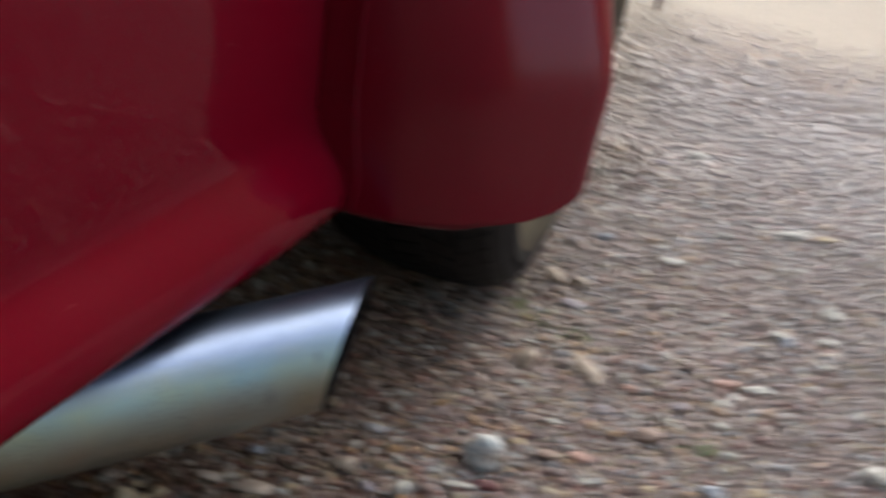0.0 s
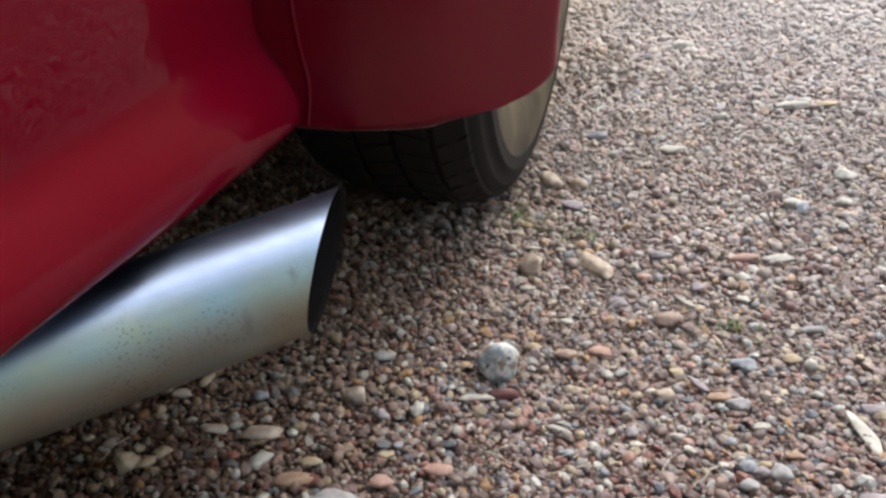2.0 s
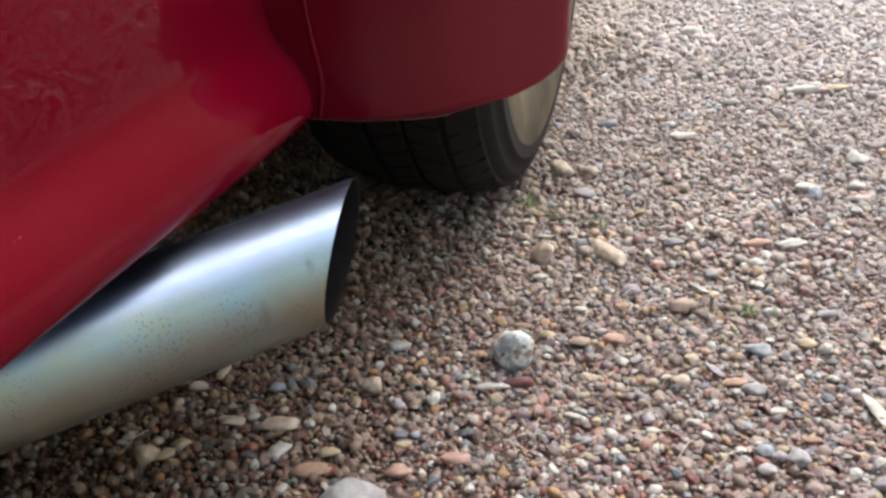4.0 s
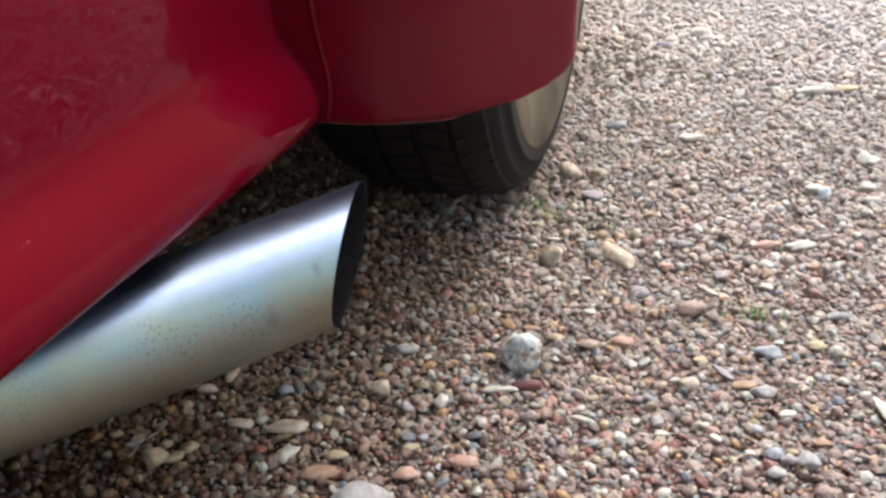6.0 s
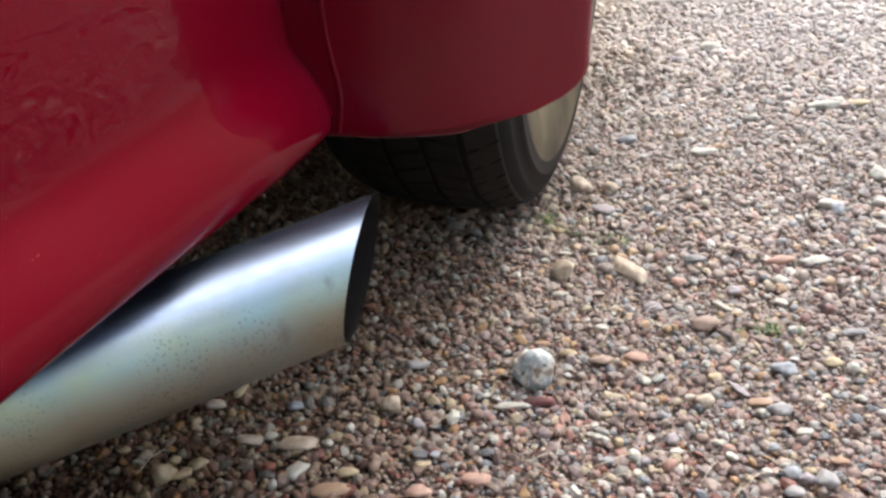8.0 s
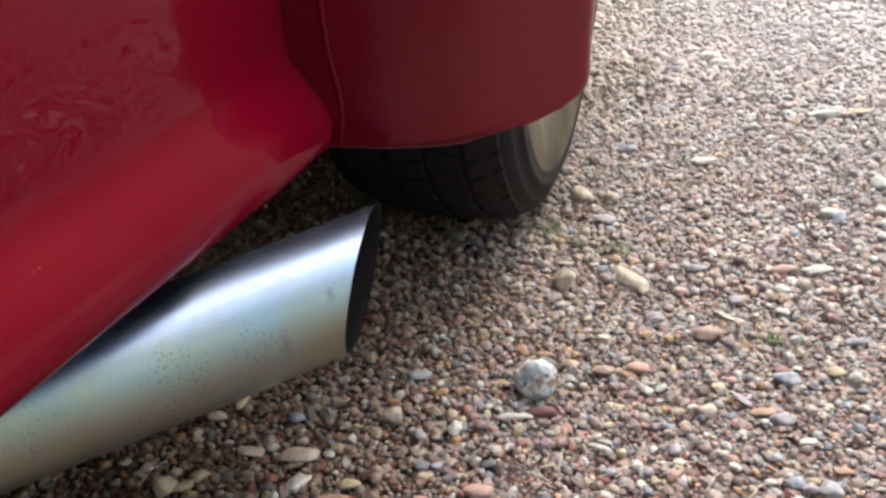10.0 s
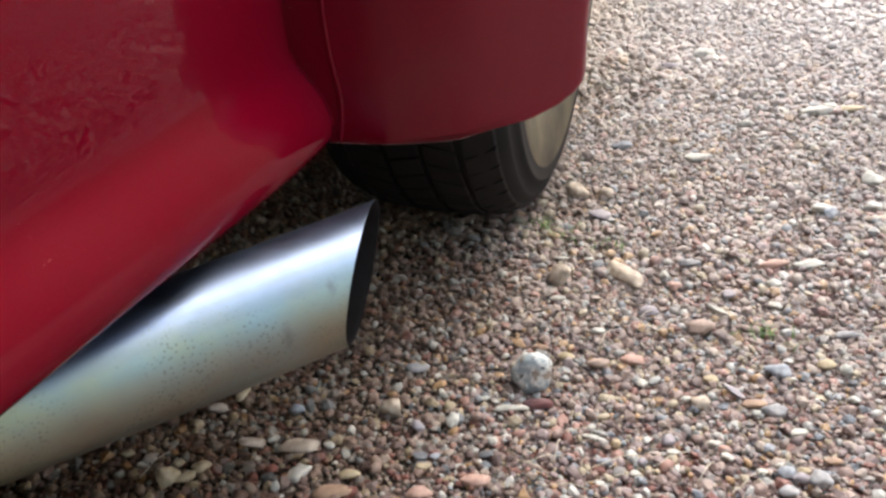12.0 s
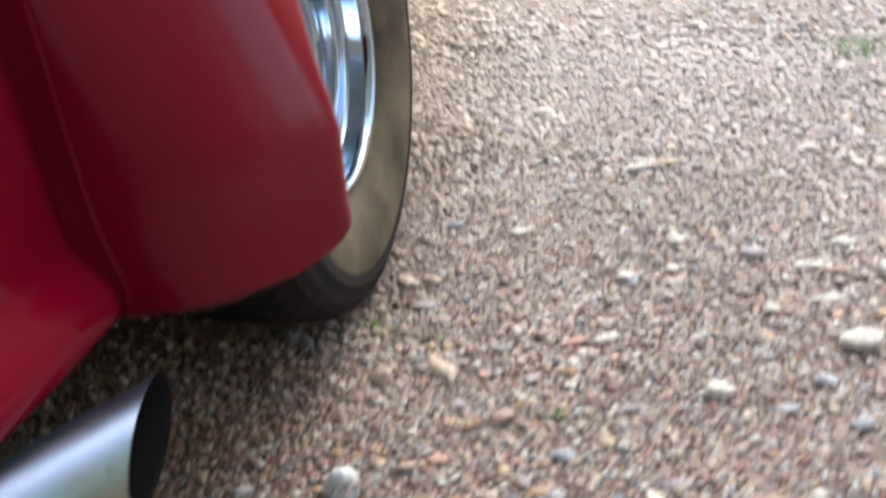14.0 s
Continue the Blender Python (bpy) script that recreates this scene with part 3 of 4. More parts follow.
def build_wheel():
    wheel = new("wheel")
    wheel.parent = CAR
    tagged(wheel, "chromed wheel with a dusty black tyre")
    # carcass and both sidewalls, with raised rings on the outer face
    half = [(0.0730, 0.168), (0.0810, 0.172), (0.0930, 0.184), (0.1020, 0.202), (0.1075, 0.224), (0.1085, 0.244), (0.1100, 0.262), (0.1090, 0.2735), (0.1102, 0.2755), (0.1097, 0.279), (0.1066, 0.2815),
            (0.1020, 0.292), (0.1034, 0.2945), (0.1024, 0.298), (0.0968, 0.303), (0.0885, 0.3105), (0.0790, 0.3165), (0.0650, 0.3185), (0.0, 0.3195)]
    profile = [(x, r) for x, r in half] + [(-x, r) for x, r in half[-2::-1]]
    bm = bmesh.new()
    revolve(bm, profile, AXLE, 128)
    bmesh.ops.recalc_face_normals(bm, faces=bm.faces)
    for f in bm.faces:
        c = f.calc_center_median() - AXLE
        f.material_index = 1 if math.hypot(c.y, c.z) > 0.267 else 0
    tyre = part("tyre", bm, SIDEWALL, wheel, "dusty black rubber tyre")
    tyre.data.materials.append(TREAD)
    # tread: five ribs cut into blocks
    bm = bmesh.new()
    ribs = [(-0.094, -0.062), (-0.055, -0.023), (-0.017, 0.017), (0.023, 0.055), (0.062, 0.093)]
    count = 66
    for k, (a0, a1) in enumerate(ribs):
        for i in range(count):
            t0 = 2 * math.pi * (i + 0.37 * k) / count
            t1 = t0 + 2 * math.pi / count * (0.93 if k in (0, 4) else 0.91)
            skew = 0.030 * (1 if k % 2 else -1)
            vs = []
            for r_off, grow in ((-0.010, 0.0), (-0.0012, 0.0), (0.0, -0.0011)):
                ring = []
                for t, side in ((t0, -1), (t1, -1), (t1, 1), (t0, 1)):
                    x = (a1 if side > 0 else a0) + side * grow
                    ang = t + skew * (0.5 if side > 0 else -0.5) + (-grow if t == t1 else grow) * -2.0
                    crown = TYRE_R - 0.0035 * (abs(x) / 0.06) ** 2 - (0.008 * max(0.0, (abs(x) - 0.072) / 0.022) ** 2)
                    r = crown + r_off
                    ring.append(bm.verts.new(AXLE + Vector((x, r * math.cos(ang), r * math.sin(ang)))))
                vs.append(ring)
            bm.faces.new(vs[2])
            for lo, hi in zip(vs, vs[1:]):
                for q in range(4):
                    bm.faces.new((lo[q], lo[(q + 1) % 4], hi[(q + 1) % 4], hi[q]))
    bmesh.ops.recalc_face_normals(bm, faces=bm.faces)
    part("tread", bm, TREAD, wheel, "worn dark tread blocks", smooth=False)
    bm = bmesh.new()
    rim = [(0.0650, 0.1560), (0.0730, 0.1615), (0.0790, 0.1640), (0.0832, 0.1628), (0.0845, 0.1592), (0.0825, 0.1562), (0.0770, 0.1541), (0.0660, 0.1525), (0.0500, 0.1507), (0.0445, 0.1492), (0.0425, 0.1460),
           (0.0425, 0.1280), (0.0412, 0.1256), (0.0360, 0.1241), (0.0220, 0.1222), (0.0140, 0.1207), (0.0120, 0.1180), (0.0115, 0.0950), (0.0120, 0.0640)]
    revolve(bm, rim, AXLE, 128)
    bmesh.ops.recalc_face_normals(bm, faces=bm.faces)
    part("rim", bm, CHROME, wheel, "polished chrome rim with stepped rings")
    bm = bmesh.new()
    revolve(bm, [(0.010, 0.066), (0.020, 0.062), (0.026, 0.050), (0.029, 0.030), (0.030, 0.0005)], AXLE, 64)
    bmesh.ops.recalc_face_normals(bm, faces=bm.faces)
    part("hub_cap", bm, CHROME, wheel)
    return wheel


def build_exhaust():
    tip, way = Vector((-0.1679, 0.6212, 0.1807)), Vector((0.6665, 0.8480, 0.0500))
    cut = Vector((1.167, 0.2047, -0.1423))
    exhaust = new("exhaust")
    exhaust.parent = CAR
    tagged(exhaust, "fat bright steel side exhaust with a slanted end")
    u = Vector((0, 0, 1)).cross(way).normalized()
    v = way.cross(u).normalized()
    ring = [math.cos(a) * u + math.sin(a) * v for a in (2 * math.pi * i / 72 for i in range(72))]

    def radius(s):
        return 0.0455 * (1 + 0.0124 * (1 - math.exp(-s / 0.08))) * (1 - 0.5 * s)

    def rows(shrink, lengths):
        out = []
        for s in lengths:
            row = []
            for d in ring:
                r = radius(s) - shrink
                end = -(r * d.dot(cut)) / way.dot(cut)
                bend = s * s * Vector((0.441, 0.171, 0.263)) - s ** 3 * Vector((0.026, -0.062, 0.078))
                p = tip + r * d + way * (end * max(0.0, 1 - s / 0.2) - s) + bend
                row.append(p)
            out.append(row)
        return out

    lengths = [0.0, 0.0015, 0.004, 0.01, 0.02, *[0.04 + 0.02 * i for i in range(29)]]
    bm = bmesh.new()
    outer = rows(0.0, lengths)
    sheet(bm, outer, closed=True)
    bmesh.ops.recalc_face_normals(bm, faces=bm.faces)
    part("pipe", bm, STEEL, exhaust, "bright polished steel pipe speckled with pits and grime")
    bm = bmesh.new()
    inner = [*rows(0.0, [0.0]), *rows(0.0012, [0.0006, 0.006, 0.02, 0.06, 0.12, 0.2])]
    grid = sheet(bm, inner, closed=True)
    bm.faces.new(grid[-1])
    part("bore", bm, SOOT, exhaust, "sooty black inside of the pipe")


build_wing()
build_body_side()
build_shell()
build_seam()
wheel = build_wheel()
for x, y, turn in ((-0.45, -1.32, 0), (-1.50, 1.16, 180), (-1.50, -1.32, 180)):
    spin = pose(0, 0, 0, 0, 0, turn)
    copy_thing(wheel, Matrix.Translation((x, y, AXLE.z)) @ spin @ Matrix.Translation(-AXLE))
build_exhaust()


# ---------------------------------------------------------------- stones, grass and straw
def stone(x, y, long, wide, high, turn, tone, label):
    """One loose stone, sizes in millimetres, half bedded among the pebbles."""
    seed = STONE_SEEDS.randrange(1, 400)
    bm = bmesh.new()
    bmesh.ops.create_icosphere(bm, subdivisions=3, radius=1.0)
    cuts = [Vector((STONE_SEEDS.gauss(0, 1), STONE_SEEDS.gauss(0, 1), STONE_SEEDS.gauss(0.3, 0.8))).normalized() for _ in range(10)]
    for v in bm.verts:
        d = v.co.normalized()
        k = 1 + 0.34 * noise.noise(d * 1.4 + Vector((seed, 0, 0))) + 0.20 * noise.noise(d * 3.1 + Vector((0, seed, 0))) + 0.05 * noise.noise(d * 7.3 + Vector((0, 0, seed)))
        for cut in cuts:
            k = min(k, 0.70 / max(0.2, d.dot(cut)))
        v.co = d * k
    bm.transform(Matrix.Diagonal((0.00068 * long, 0.00068 * wide, 0.00074 * high, 1)))
    ob = part("stone", bm, STONE_MATS[tone])
    ob.matrix_world = pose(x, y, terrain(x, y) + 0.0045 + 0.00034 * high, STONE_SEEDS.uniform(-7, 7), STONE_SEEDS.uniform(-7, 7), turn)
    return tagged(ob, label, "stone")


STONE_SEEDS = random.Random(21)
STONE_MATS = {
    "white": plain_stone("pale_flint", (0.54, 0.53, 0.48), (0.36, 0.35, 0.31)),
    "flint": veined_flint(),
    "tan": plain_stone("tan_stone", (0.50, 0.43, 0.35), (0.34, 0.27, 0.21)),
    "brown": plain_stone("brown_stone", (0.36, 0.27, 0.22), (0.24, 0.17, 0.14)),
    "grey": plain_stone("grey_stone", (0.36, 0.35, 0.35), (0.22, 0.22, 0.23)),
    "lilac": plain_stone("lilac_grey_stone", (0.34, 0.31, 0.33), (0.22, 0.195, 0.215)),
    "pink": plain_stone("pink_stone", (0.50, 0.33, 0.27), (0.36, 0.22, 0.18)),
    "ochre": plain_stone("ochre_stone", (0.48, 0.40, 0.27), (0.33, 0.26, 0.16)),
    "blue": plain_stone("blue_grey_stone", (0.36, 0.38, 0.41), (0.20, 0.22, 0.25)),
    "slate": plain_stone("slate_stone", (0.17, 0.18, 0.19), (0.10, 0.10, 0.11)),
    "orange": plain_stone("orange_brown_stone", (0.40, 0.27, 0.185), (0.28, 0.18, 0.125)),
    "redbrown": plain_stone("brick_red_stone", (0.34, 0.13, 0.09), (0.20, 0.075, 0.06)),
    "dark": plain_stone("dark_red_stone", (0.16, 0.06, 0.06), (0.08, 0.035, 0.04)),
}
stone(-0.068, 0.751, 36, 28, 30, 17, "flint", "angular grey and white flint on the gravel")
stone(-0.056, 0.719, 23, 10, 6, 17, "dark", "dark red pebble beside the flint")
stone(-0.075, 0.709, 24, 6, 4, 17, "white", "pale oblong pebble beside the flint")
stone(-0.101, 0.717, 8, 5, 3, 17, "white", "small white chip near the flint")
stone(-0.120, 0.677, 13, 10, 8, -73, "white", "small bright white chip among brown pebbles")
stone(-0.081, 0.662, 8, 6, 4, 17, "white", "small bluish white chip on the gravel")
stone(-0.082, 0.645, 12, 7, 4, 17, "slate", "dark slate pebble among other stones")
stone(-0.122, 0.632, 8, 6, 3, 17, "blue", "light blue grey pebble among brown ones")
stone(-0.133, 0.629, 11, 7, 4, 17, "slate", "dark grey pebble beside a blue one")
stone(-0.147, 0.664, 10, 9, 6, 17, "lilac", "lilac grey pebble near the exhaust")
stone(-0.175, 0.680, 15, 14, 13, -73, "tan", "pale tan wedge standing in the gravel")
stone(-0.173, 0.743, 23, 11, 5, 17, "grey", "flat grey green flake near the exhaust")
stone(-0.042, 0.795, 13, 10, 6, 17, "ochre", "rounded ochre pebble near the flint")
stone(-0.068, 0.803, 14, 6, 4, 17, "orange", "orange brown pebble near the flint")
stone(0.011, 0.662, 11, 7, 4, 17, "blue", "light blue grey stone among pebbles")
stone(0.017, 0.683, 9, 8, 7, -73, "ochre", "small upright ochre pebble")
stone(-0.083, 0.612, 22, 9, 6, 17, "pink", "long peach pink stone among pebbles")
stone(-0.122, 0.587, 15, 11, 7, 17, "pink", "pale pink pebble among brown ones")
stone(-0.129, 0.618, 11, 6, 4, 17, "ochre", "rounded ochre pebble among brown ones")
stone(-0.012, 0.792, 19, 10, 6, 17, "brown", "pinkish brown pebble on the gravel")
stone(-0.074, 0.938, 20, 19, 20, -73, "tan", "upright pale tan stone in the gravel")
stone(-0.090, 1.150, 24, 21, 16, 17, "tan", "pale tan rounded pebble beside the tyre")
stone(-0.053, 1.158, 19, 16, 10, 17, "tan", "pale tan pebble beside the tyre")
stone(-0.050, 0.990, 11, 5, 3, 17, "white", "small white flake beside a tan stone")
stone(-0.079, 0.985, 13, 5, 3, 17, "white", "small pale flake beside a tan stone")
stone(-0.020, 0.848, 14, 7, 4, 17, "white", "rounded white pebble on the gravel")
stone(-0.069, 0.897, 13, 8, 5, 17, "white", "small pale stone below a tan one")
stone(-0.051, 1.097, 25, 14, 8, 17, "lilac", "lilac grey stone beside the tyre")
stone(0.076, 0.878, 28, 15, 10, 17, "brown", "oval greyish brown stone in the gravel")
stone(0.146, 0.982, 15, 10, 6, 17, "white", "bright white pebble on the gravel")
stone(0.132, 0.983, 9, 7, 4, 17, "slate", "small dark pebble beside a white one")
stone(0.059, 1.008, 21, 10, 6, 17, "grey", "flat greyish tan stone on the gravel")
stone(0.034, 0.973, 12, 8, 7, -73, "white", "small upright white chip")
stone(0.045, 0.952, 12, 11, 7, 17, "pink", "pale pink pebble on the gravel")
stone(0.026, 0.896, 16, 12, 7, 17, "lilac", "purplish grey pebble on the gravel")
stone(0.101, 0.947, 15, 11, 7, 17, "lilac", "lilac pebble on the gravel")
stone(0.207, 1.176, 23, 17, 10, 17, "white", "pale broken stone beside a blue grey one")
stone(0.216, 1.166, 16, 15, 9, 17, "blue", "dark blue grey broken stone")
stone(0.267, 1.197, 19, 14, 9, 17, "white", "white stone beside a tan one")
stone(0.266, 1.166, 24, 8, 5, 17, "tan", "flat tan stone below a white one")
stone(0.148, 1.025, 31, 11, 7, 17, "pink", "flat pinkish tan stone on the gravel")
stone(0.245, 1.070, 12, 7, 5, 17, "white", "small white pebble on the gravel")
stone(0.214, 0.906, 19, 8, 5, 17, "grey", "flat grey pebble on the gravel")
stone(0.149, 0.939, 14, 9, 5, 17, "white", "pale pinkish white pebble on the gravel")
stone(0.148, 0.825, 22, 13, 8, 17, "blue", "flat bluish grey stone on the gravel")
stone(0.191, 0.850, 13, 10, 6, 17, "ochre", "ochre pebble beside paler stones")
stone(0.208, 0.842, 10, 9, 8, 17, "white", "small white cube-like pebble")
stone(0.211, 0.824, 9, 7, 5, 17, "slate", "dark blue grey pebble below a white one")
stone(0.142, 0.764, 21, 10, 6, 17, "grey", "flat greenish grey pebble on the gravel")
stone(0.082, 0.756, 15, 12, 9, 17, "tan", "rounded tan pebble on the gravel")
stone(0.089, 0.793, 12, 8, 5, 17, "ochre", "ochre pebble among small stones")
stone(0.070, 0.760, 10, 6, 4, 17, "white", "small pale pebble among brown ones")
stone(0.030, 0.772, 10, 7, 5, 17, "white", "pale greenish white chip")
stone(0.017, 0.805, 21, 11, 7, 17, "pink", "pinkish brown pebble among small stones")
stone(0.128, 0.757, 7, 5, 3, 17, "white", "tiny white chip on the gravel")
stone(0.163, 0.740, 12, 7, 4, 17, "white", "bluish white pebble on the gravel")
stone(0.137, 0.711, 9, 8, 5, 17, "blue", "blue grey broken pebble")
stone(0.187, 0.710, 13, 7, 4, 17, "orange", "orange brown pebble in the gravel")
stone(0.105, 0.691, 8, 7, 4, 17, "white", "pale rounded pebble in the gravel")
stone(0.063, 0.687, 10, 6, 3, 17, "white", "white pebble beside a straw")
stone(0.058, 0.698, 10, 9, 6, 17, "lilac", "pale lilac pebble in the gravel")
stone(0.040, 0.667, 8, 7, 7, -73, "lilac", "upright pale lilac stone")
stone(0.036, 0.654, 8, 5, 3, 17, "white", "small white pebble in the gravel")
stone(0.149, 0.683, 12, 11, 7, 17, "blue", "blue grey wedge of stone")
stone(0.161, 0.680, 13, 8, 5, 17, "lilac", "mauve pebble among small stones")
stone(0.131, 0.681, 9, 5, 3, 17, "white", "flat white pebble in the gravel")
stone(0.145, 0.694, 6, 4, 2, 17, "white", "tiny bright white chip")
stone(0.095, 0.705, 10, 6, 4, 17, "white", "cream pebble in the gravel")
stone(0.175, 0.681, 17, 15, 10, 17, "grey", "greenish grey wedge of stone")
stone(0.150, 0.662, 15, 8, 5, 17, "grey", "pale grey pebble in the gravel")
stone(0.128, 0.769, 19, 9, 5, 17, "orange", "peach coloured flat pebble")
stone(0.210, 0.799, 9, 6, 4, 17, "white", "small cream chip in the gravel")
stone(0.163, 0.691, 9, 5, 3, 17, "ochre", "small ochre pebble in the gravel")
stone(-0.319, 0.550, 15, 15, 12, 17, "ochre", "yellowish tan stone under the exhaust")
stone(-0.367, 0.570, 9, 7, 4, 17, "ochre", "small ochre pebble under the exhaust")
stone(-0.325, 0.641, 14, 9, 6, 17, "tan", "tan grey pebble under the exhaust")
stone(-0.256, 0.658, 12, 9, 7, 17, "blue", "pale blue grey pebble near the exhaust")
stone(-0.235, 0.614, 29, 16, 6, 17, "tan", "flat pale tan stone near the exhaust")
stone(-0.244, 0.583, 9, 8, 5, 17, "redbrown", "brick red pebble near the exhaust")
stone(-0.186, 0.574, 26, 12, 5, 17, "orange", "flat orange tan stone near the exhaust")
stone(-0.183, 0.594, 15, 9, 6, 17, "ochre", "cream and orange pebble near the exhaust")
stone(-0.200, 0.646, 9, 6, 6, -73, "white", "upright white chip near the exhaust")
stone(-0.211, 0.623, 9, 7, 4, 17, "white", "white wedge of stone near the exhaust")
stone(-0.232, 0.565, 8, 6, 7, -73, "white", "upright bluish white chip")
stone(-0.320, 0.569, 8, 7, 5, 17, "ochre", "pale ochre pebble under the exhaust")
stone(-0.346, 0.568, 10, 7, 5, 17, "tan", "tan pebble under the exhaust")
stone(-0.299, 0.571, 12, 10, 6, 17, "ochre", "ochre brown pebble under the exhaust")
stone(-0.329, 0.617, 9, 7, 5, -73, "ochre", "small yellow pebble under the exhaust")
stone(-0.274, 0.609, 21, 9, 4, 17, "tan", "flat tan stone in the gravel")
stone(0.219, 1.531, 47, 22, 11, 17, "white", "bright white broken stone on the gravel")
stone(0.242, 1.562, 23, 12, 7, 17, "white", "white chip beside a broken stone")
stone(0.272, 1.556, 42, 16, 7, 17, "ochre", "flat yellowish stone beside white stones")
stone(0.044, 1.806, 35, 24, 15, 17, "white", "pale broken stone far out on the gravel")
stone(0.051, 1.304, 26, 15, 9, 17, "white", "white pebble out on the gravel")
stone(-0.012, 1.721, 26, 14, 8, 17, "lilac", "lilac grey stone far out on the gravel")
stone(-0.053, 1.327, 29, 14, 9, 17, "blue", "pale blue grey pebble near the tyre")
stone(0.116, 1.460, 22, 11, 7, 17, "white", "pale flat pebble out on the gravel")
stone(-0.006, 0.961, 47, 20, 12, -39, "tan", "smooth greyish tan stone lying in the gravel")
stone(0.183, 1.033, 39, 8, 5, 30, "white", "long cream stone on the gravel")
stone(0.091, 0.917, 21, 6, 3, -33, "white", "pale sliver of stone")
stone(0.110, 0.781, 21, 7, 4, -35, "lilac", "mauve pebble lying aslant")
stone(0.000, 0.688, 19, 5, 3, -17, "white", "pale sliver among small stones")
stone(-0.306, 0.556, 18, 7, 4, 52, "ochre", "pale yellow flake under the exhaust")
stone(-0.312, 0.665, 17, 7, 4, 74, "ochre", "yellow flake of stone under the exhaust")
stone(-0.221, 0.583, 24, 12, 7, 68, "white", "pale bluish wedge of stone")
stone(0.258, 0.790, 26, 10, 6, 3, "lilac", "lilac grey stone above the flake")
stone(0.274, 0.755, 13, 10, 6, 3, "white", "pale rounded pebble beside the flake")
stone(0.262, 0.722, 16, 9, 6, 3, "blue", "bluish grey pebble below the flake")
stone(0.246, 0.666, 27, 16, 10, 3, "lilac", "broad lilac grey pebble")
stone(0.265, 0.684, 14, 12, 7, 3, "grey", "pale greenish grey pebble")
stone(0.300, 0.671, 15, 14, 8, 3, "white", "rounded cream pebble on the gravel")
stone(0.294, 0.632, 24, 22, 18, 3, "white", "large cream coloured stone")
stone(0.367, 0.746, 30, 16, 10, 3, "white", "broad white stone on the gravel")
stone(0.318, 0.734, 14, 13, 8, -87, "slate", "dark lilac pebble on the gravel")
stone(0.389, 0.788, 14, 9, 6, 3, "white", "small white stone on a grey one")
stone(0.382, 0.773, 22, 10, 6, 3, "grey", "flat grey stone on the gravel")
stone(0.421, 0.726, 16, 7, 5, 3, "white", "bright white chip of flint")
stone(0.332, 0.692, 14, 9, 6, 3, "white", "pale pebble beside a straw")
stone(0.360, 0.664, 30, 12, 7, 3, "pink", "long pinkish tan stone")
stone(0.322, 0.676, 12, 12, 7, 3, "ochre", "cream yellow pebble on the gravel")
stone(0.315, 0.621, 20, 9, 6, 3, "pink", "pale pink flat pebble")
stone(0.475, 1.034, 41, 31, 25, 3, "white", "large rounded whitish pebble with a bluish side")
stone(0.311, 0.939, 29, 20, 12, 3, "white", "pale greenish white stone")
stone(0.542, 1.201, 31, 27, 19, 3, "white", "white stone standing out from the gravel")
stone(0.497, 1.274, 33, 16, 10, 3, "white", "oval white pebble on the gravel")
stone(0.443, 1.210, 33, 14, 8, 3, "white", "flat white pebble on the gravel")
stone(0.383, 1.102, 17, 14, 9, 3, "white", "small rounded white pebble")
stone(0.452, 1.131, 31, 11, 7, 3, "white", "pale flat stone with a bluish side")
stone(0.377, 1.240, 30, 17, 11, 3, "lilac", "flat lilac stone on the gravel")
stone(0.423, 0.965, 21, 16, 10, 3, "blue", "blue grey stone on the gravel")
stone(0.376, 0.913, 20, 10, 6, 3, "blue", "pale blue pebble on the gravel")
stone(0.609, 1.196, 36, 25, 16, 3, "lilac", "lilac grey wedge of stone")
stone(0.582, 1.099, 31, 16, 10, 3, "white", "pale bluish white stone")
stone(0.538, 1.048, 27, 15, 9, 3, "white", "pale rounded stone on the gravel")
stone(0.448, 0.893, 24, 14, 9, 3, "blue", "bluish stone on the gravel")
stone(0.483, 0.890, 20, 11, 7, 3, "lilac", "lilac grey pebble on the gravel")
stone(0.492, 0.862, 32, 16, 10, 3, "white", "broad pale bluish stone")
stone(0.275, 1.281, 23, 20, 12, 3, "white", "pale pebble out on the gravel")
stone(0.477, 1.199, 33, 15, 9, 3, "brown", "pinkish brown stone out on the gravel")
stone(0.245, 0.753, 49, 11, 4, -65, "white", "long pale flake of flint on the gravel")
stone(0.344, 0.769, 36, 15, 9, -19, "brown", "long greyish brown stone")
stone(-0.144, 0.538, 44, 37, 30, 75, "grey", "large smooth grey pebble in the gravel")
stone(-0.098, 0.546, 24, 14, 9, -35, "pink", "smooth pinkish brown pebble beside a grey one")


def build_tuft(x, y, count, height, spread, seed, label):
    rnd = random.Random(seed)
    bm = bmesh.new()
    for _ in range(count):
        bx, by = rnd.gauss(0, spread), rnd.gauss(0, spread * 0.7)
        a, h, lean_by = rnd.uniform(0, 6.28), height * rnd.uniform(0.5, 1.1), rnd.uniform(0.3, 1.1)
        wide = rnd.uniform(0.0009, 0.0017)
        rows = []
        for i in range(5):
            t = i / 4
            c = Vector((bx + math.cos(a) * lean_by * h * t * t, by + math.sin(a) * lean_by * h * t * t, h * (t - 0.25 * t * t)))
            s = Vector((-math.sin(a), math.cos(a), 0)) * wide * (1 - 0.9 * t)
            rows.append([c - s, c + Vector((0, 0, 0.0004)), c + s])
        sheet(bm, rows)
    ob = part("grass_tuft", bm, GRASS)
    ob.location = (x, y, terrain(x, y))
    return tagged(ob, label, "grass")


build_tuft(-0.118, 1.062, 22, 0.018, 0.012, 1, "small green grass tuft by the tyre")
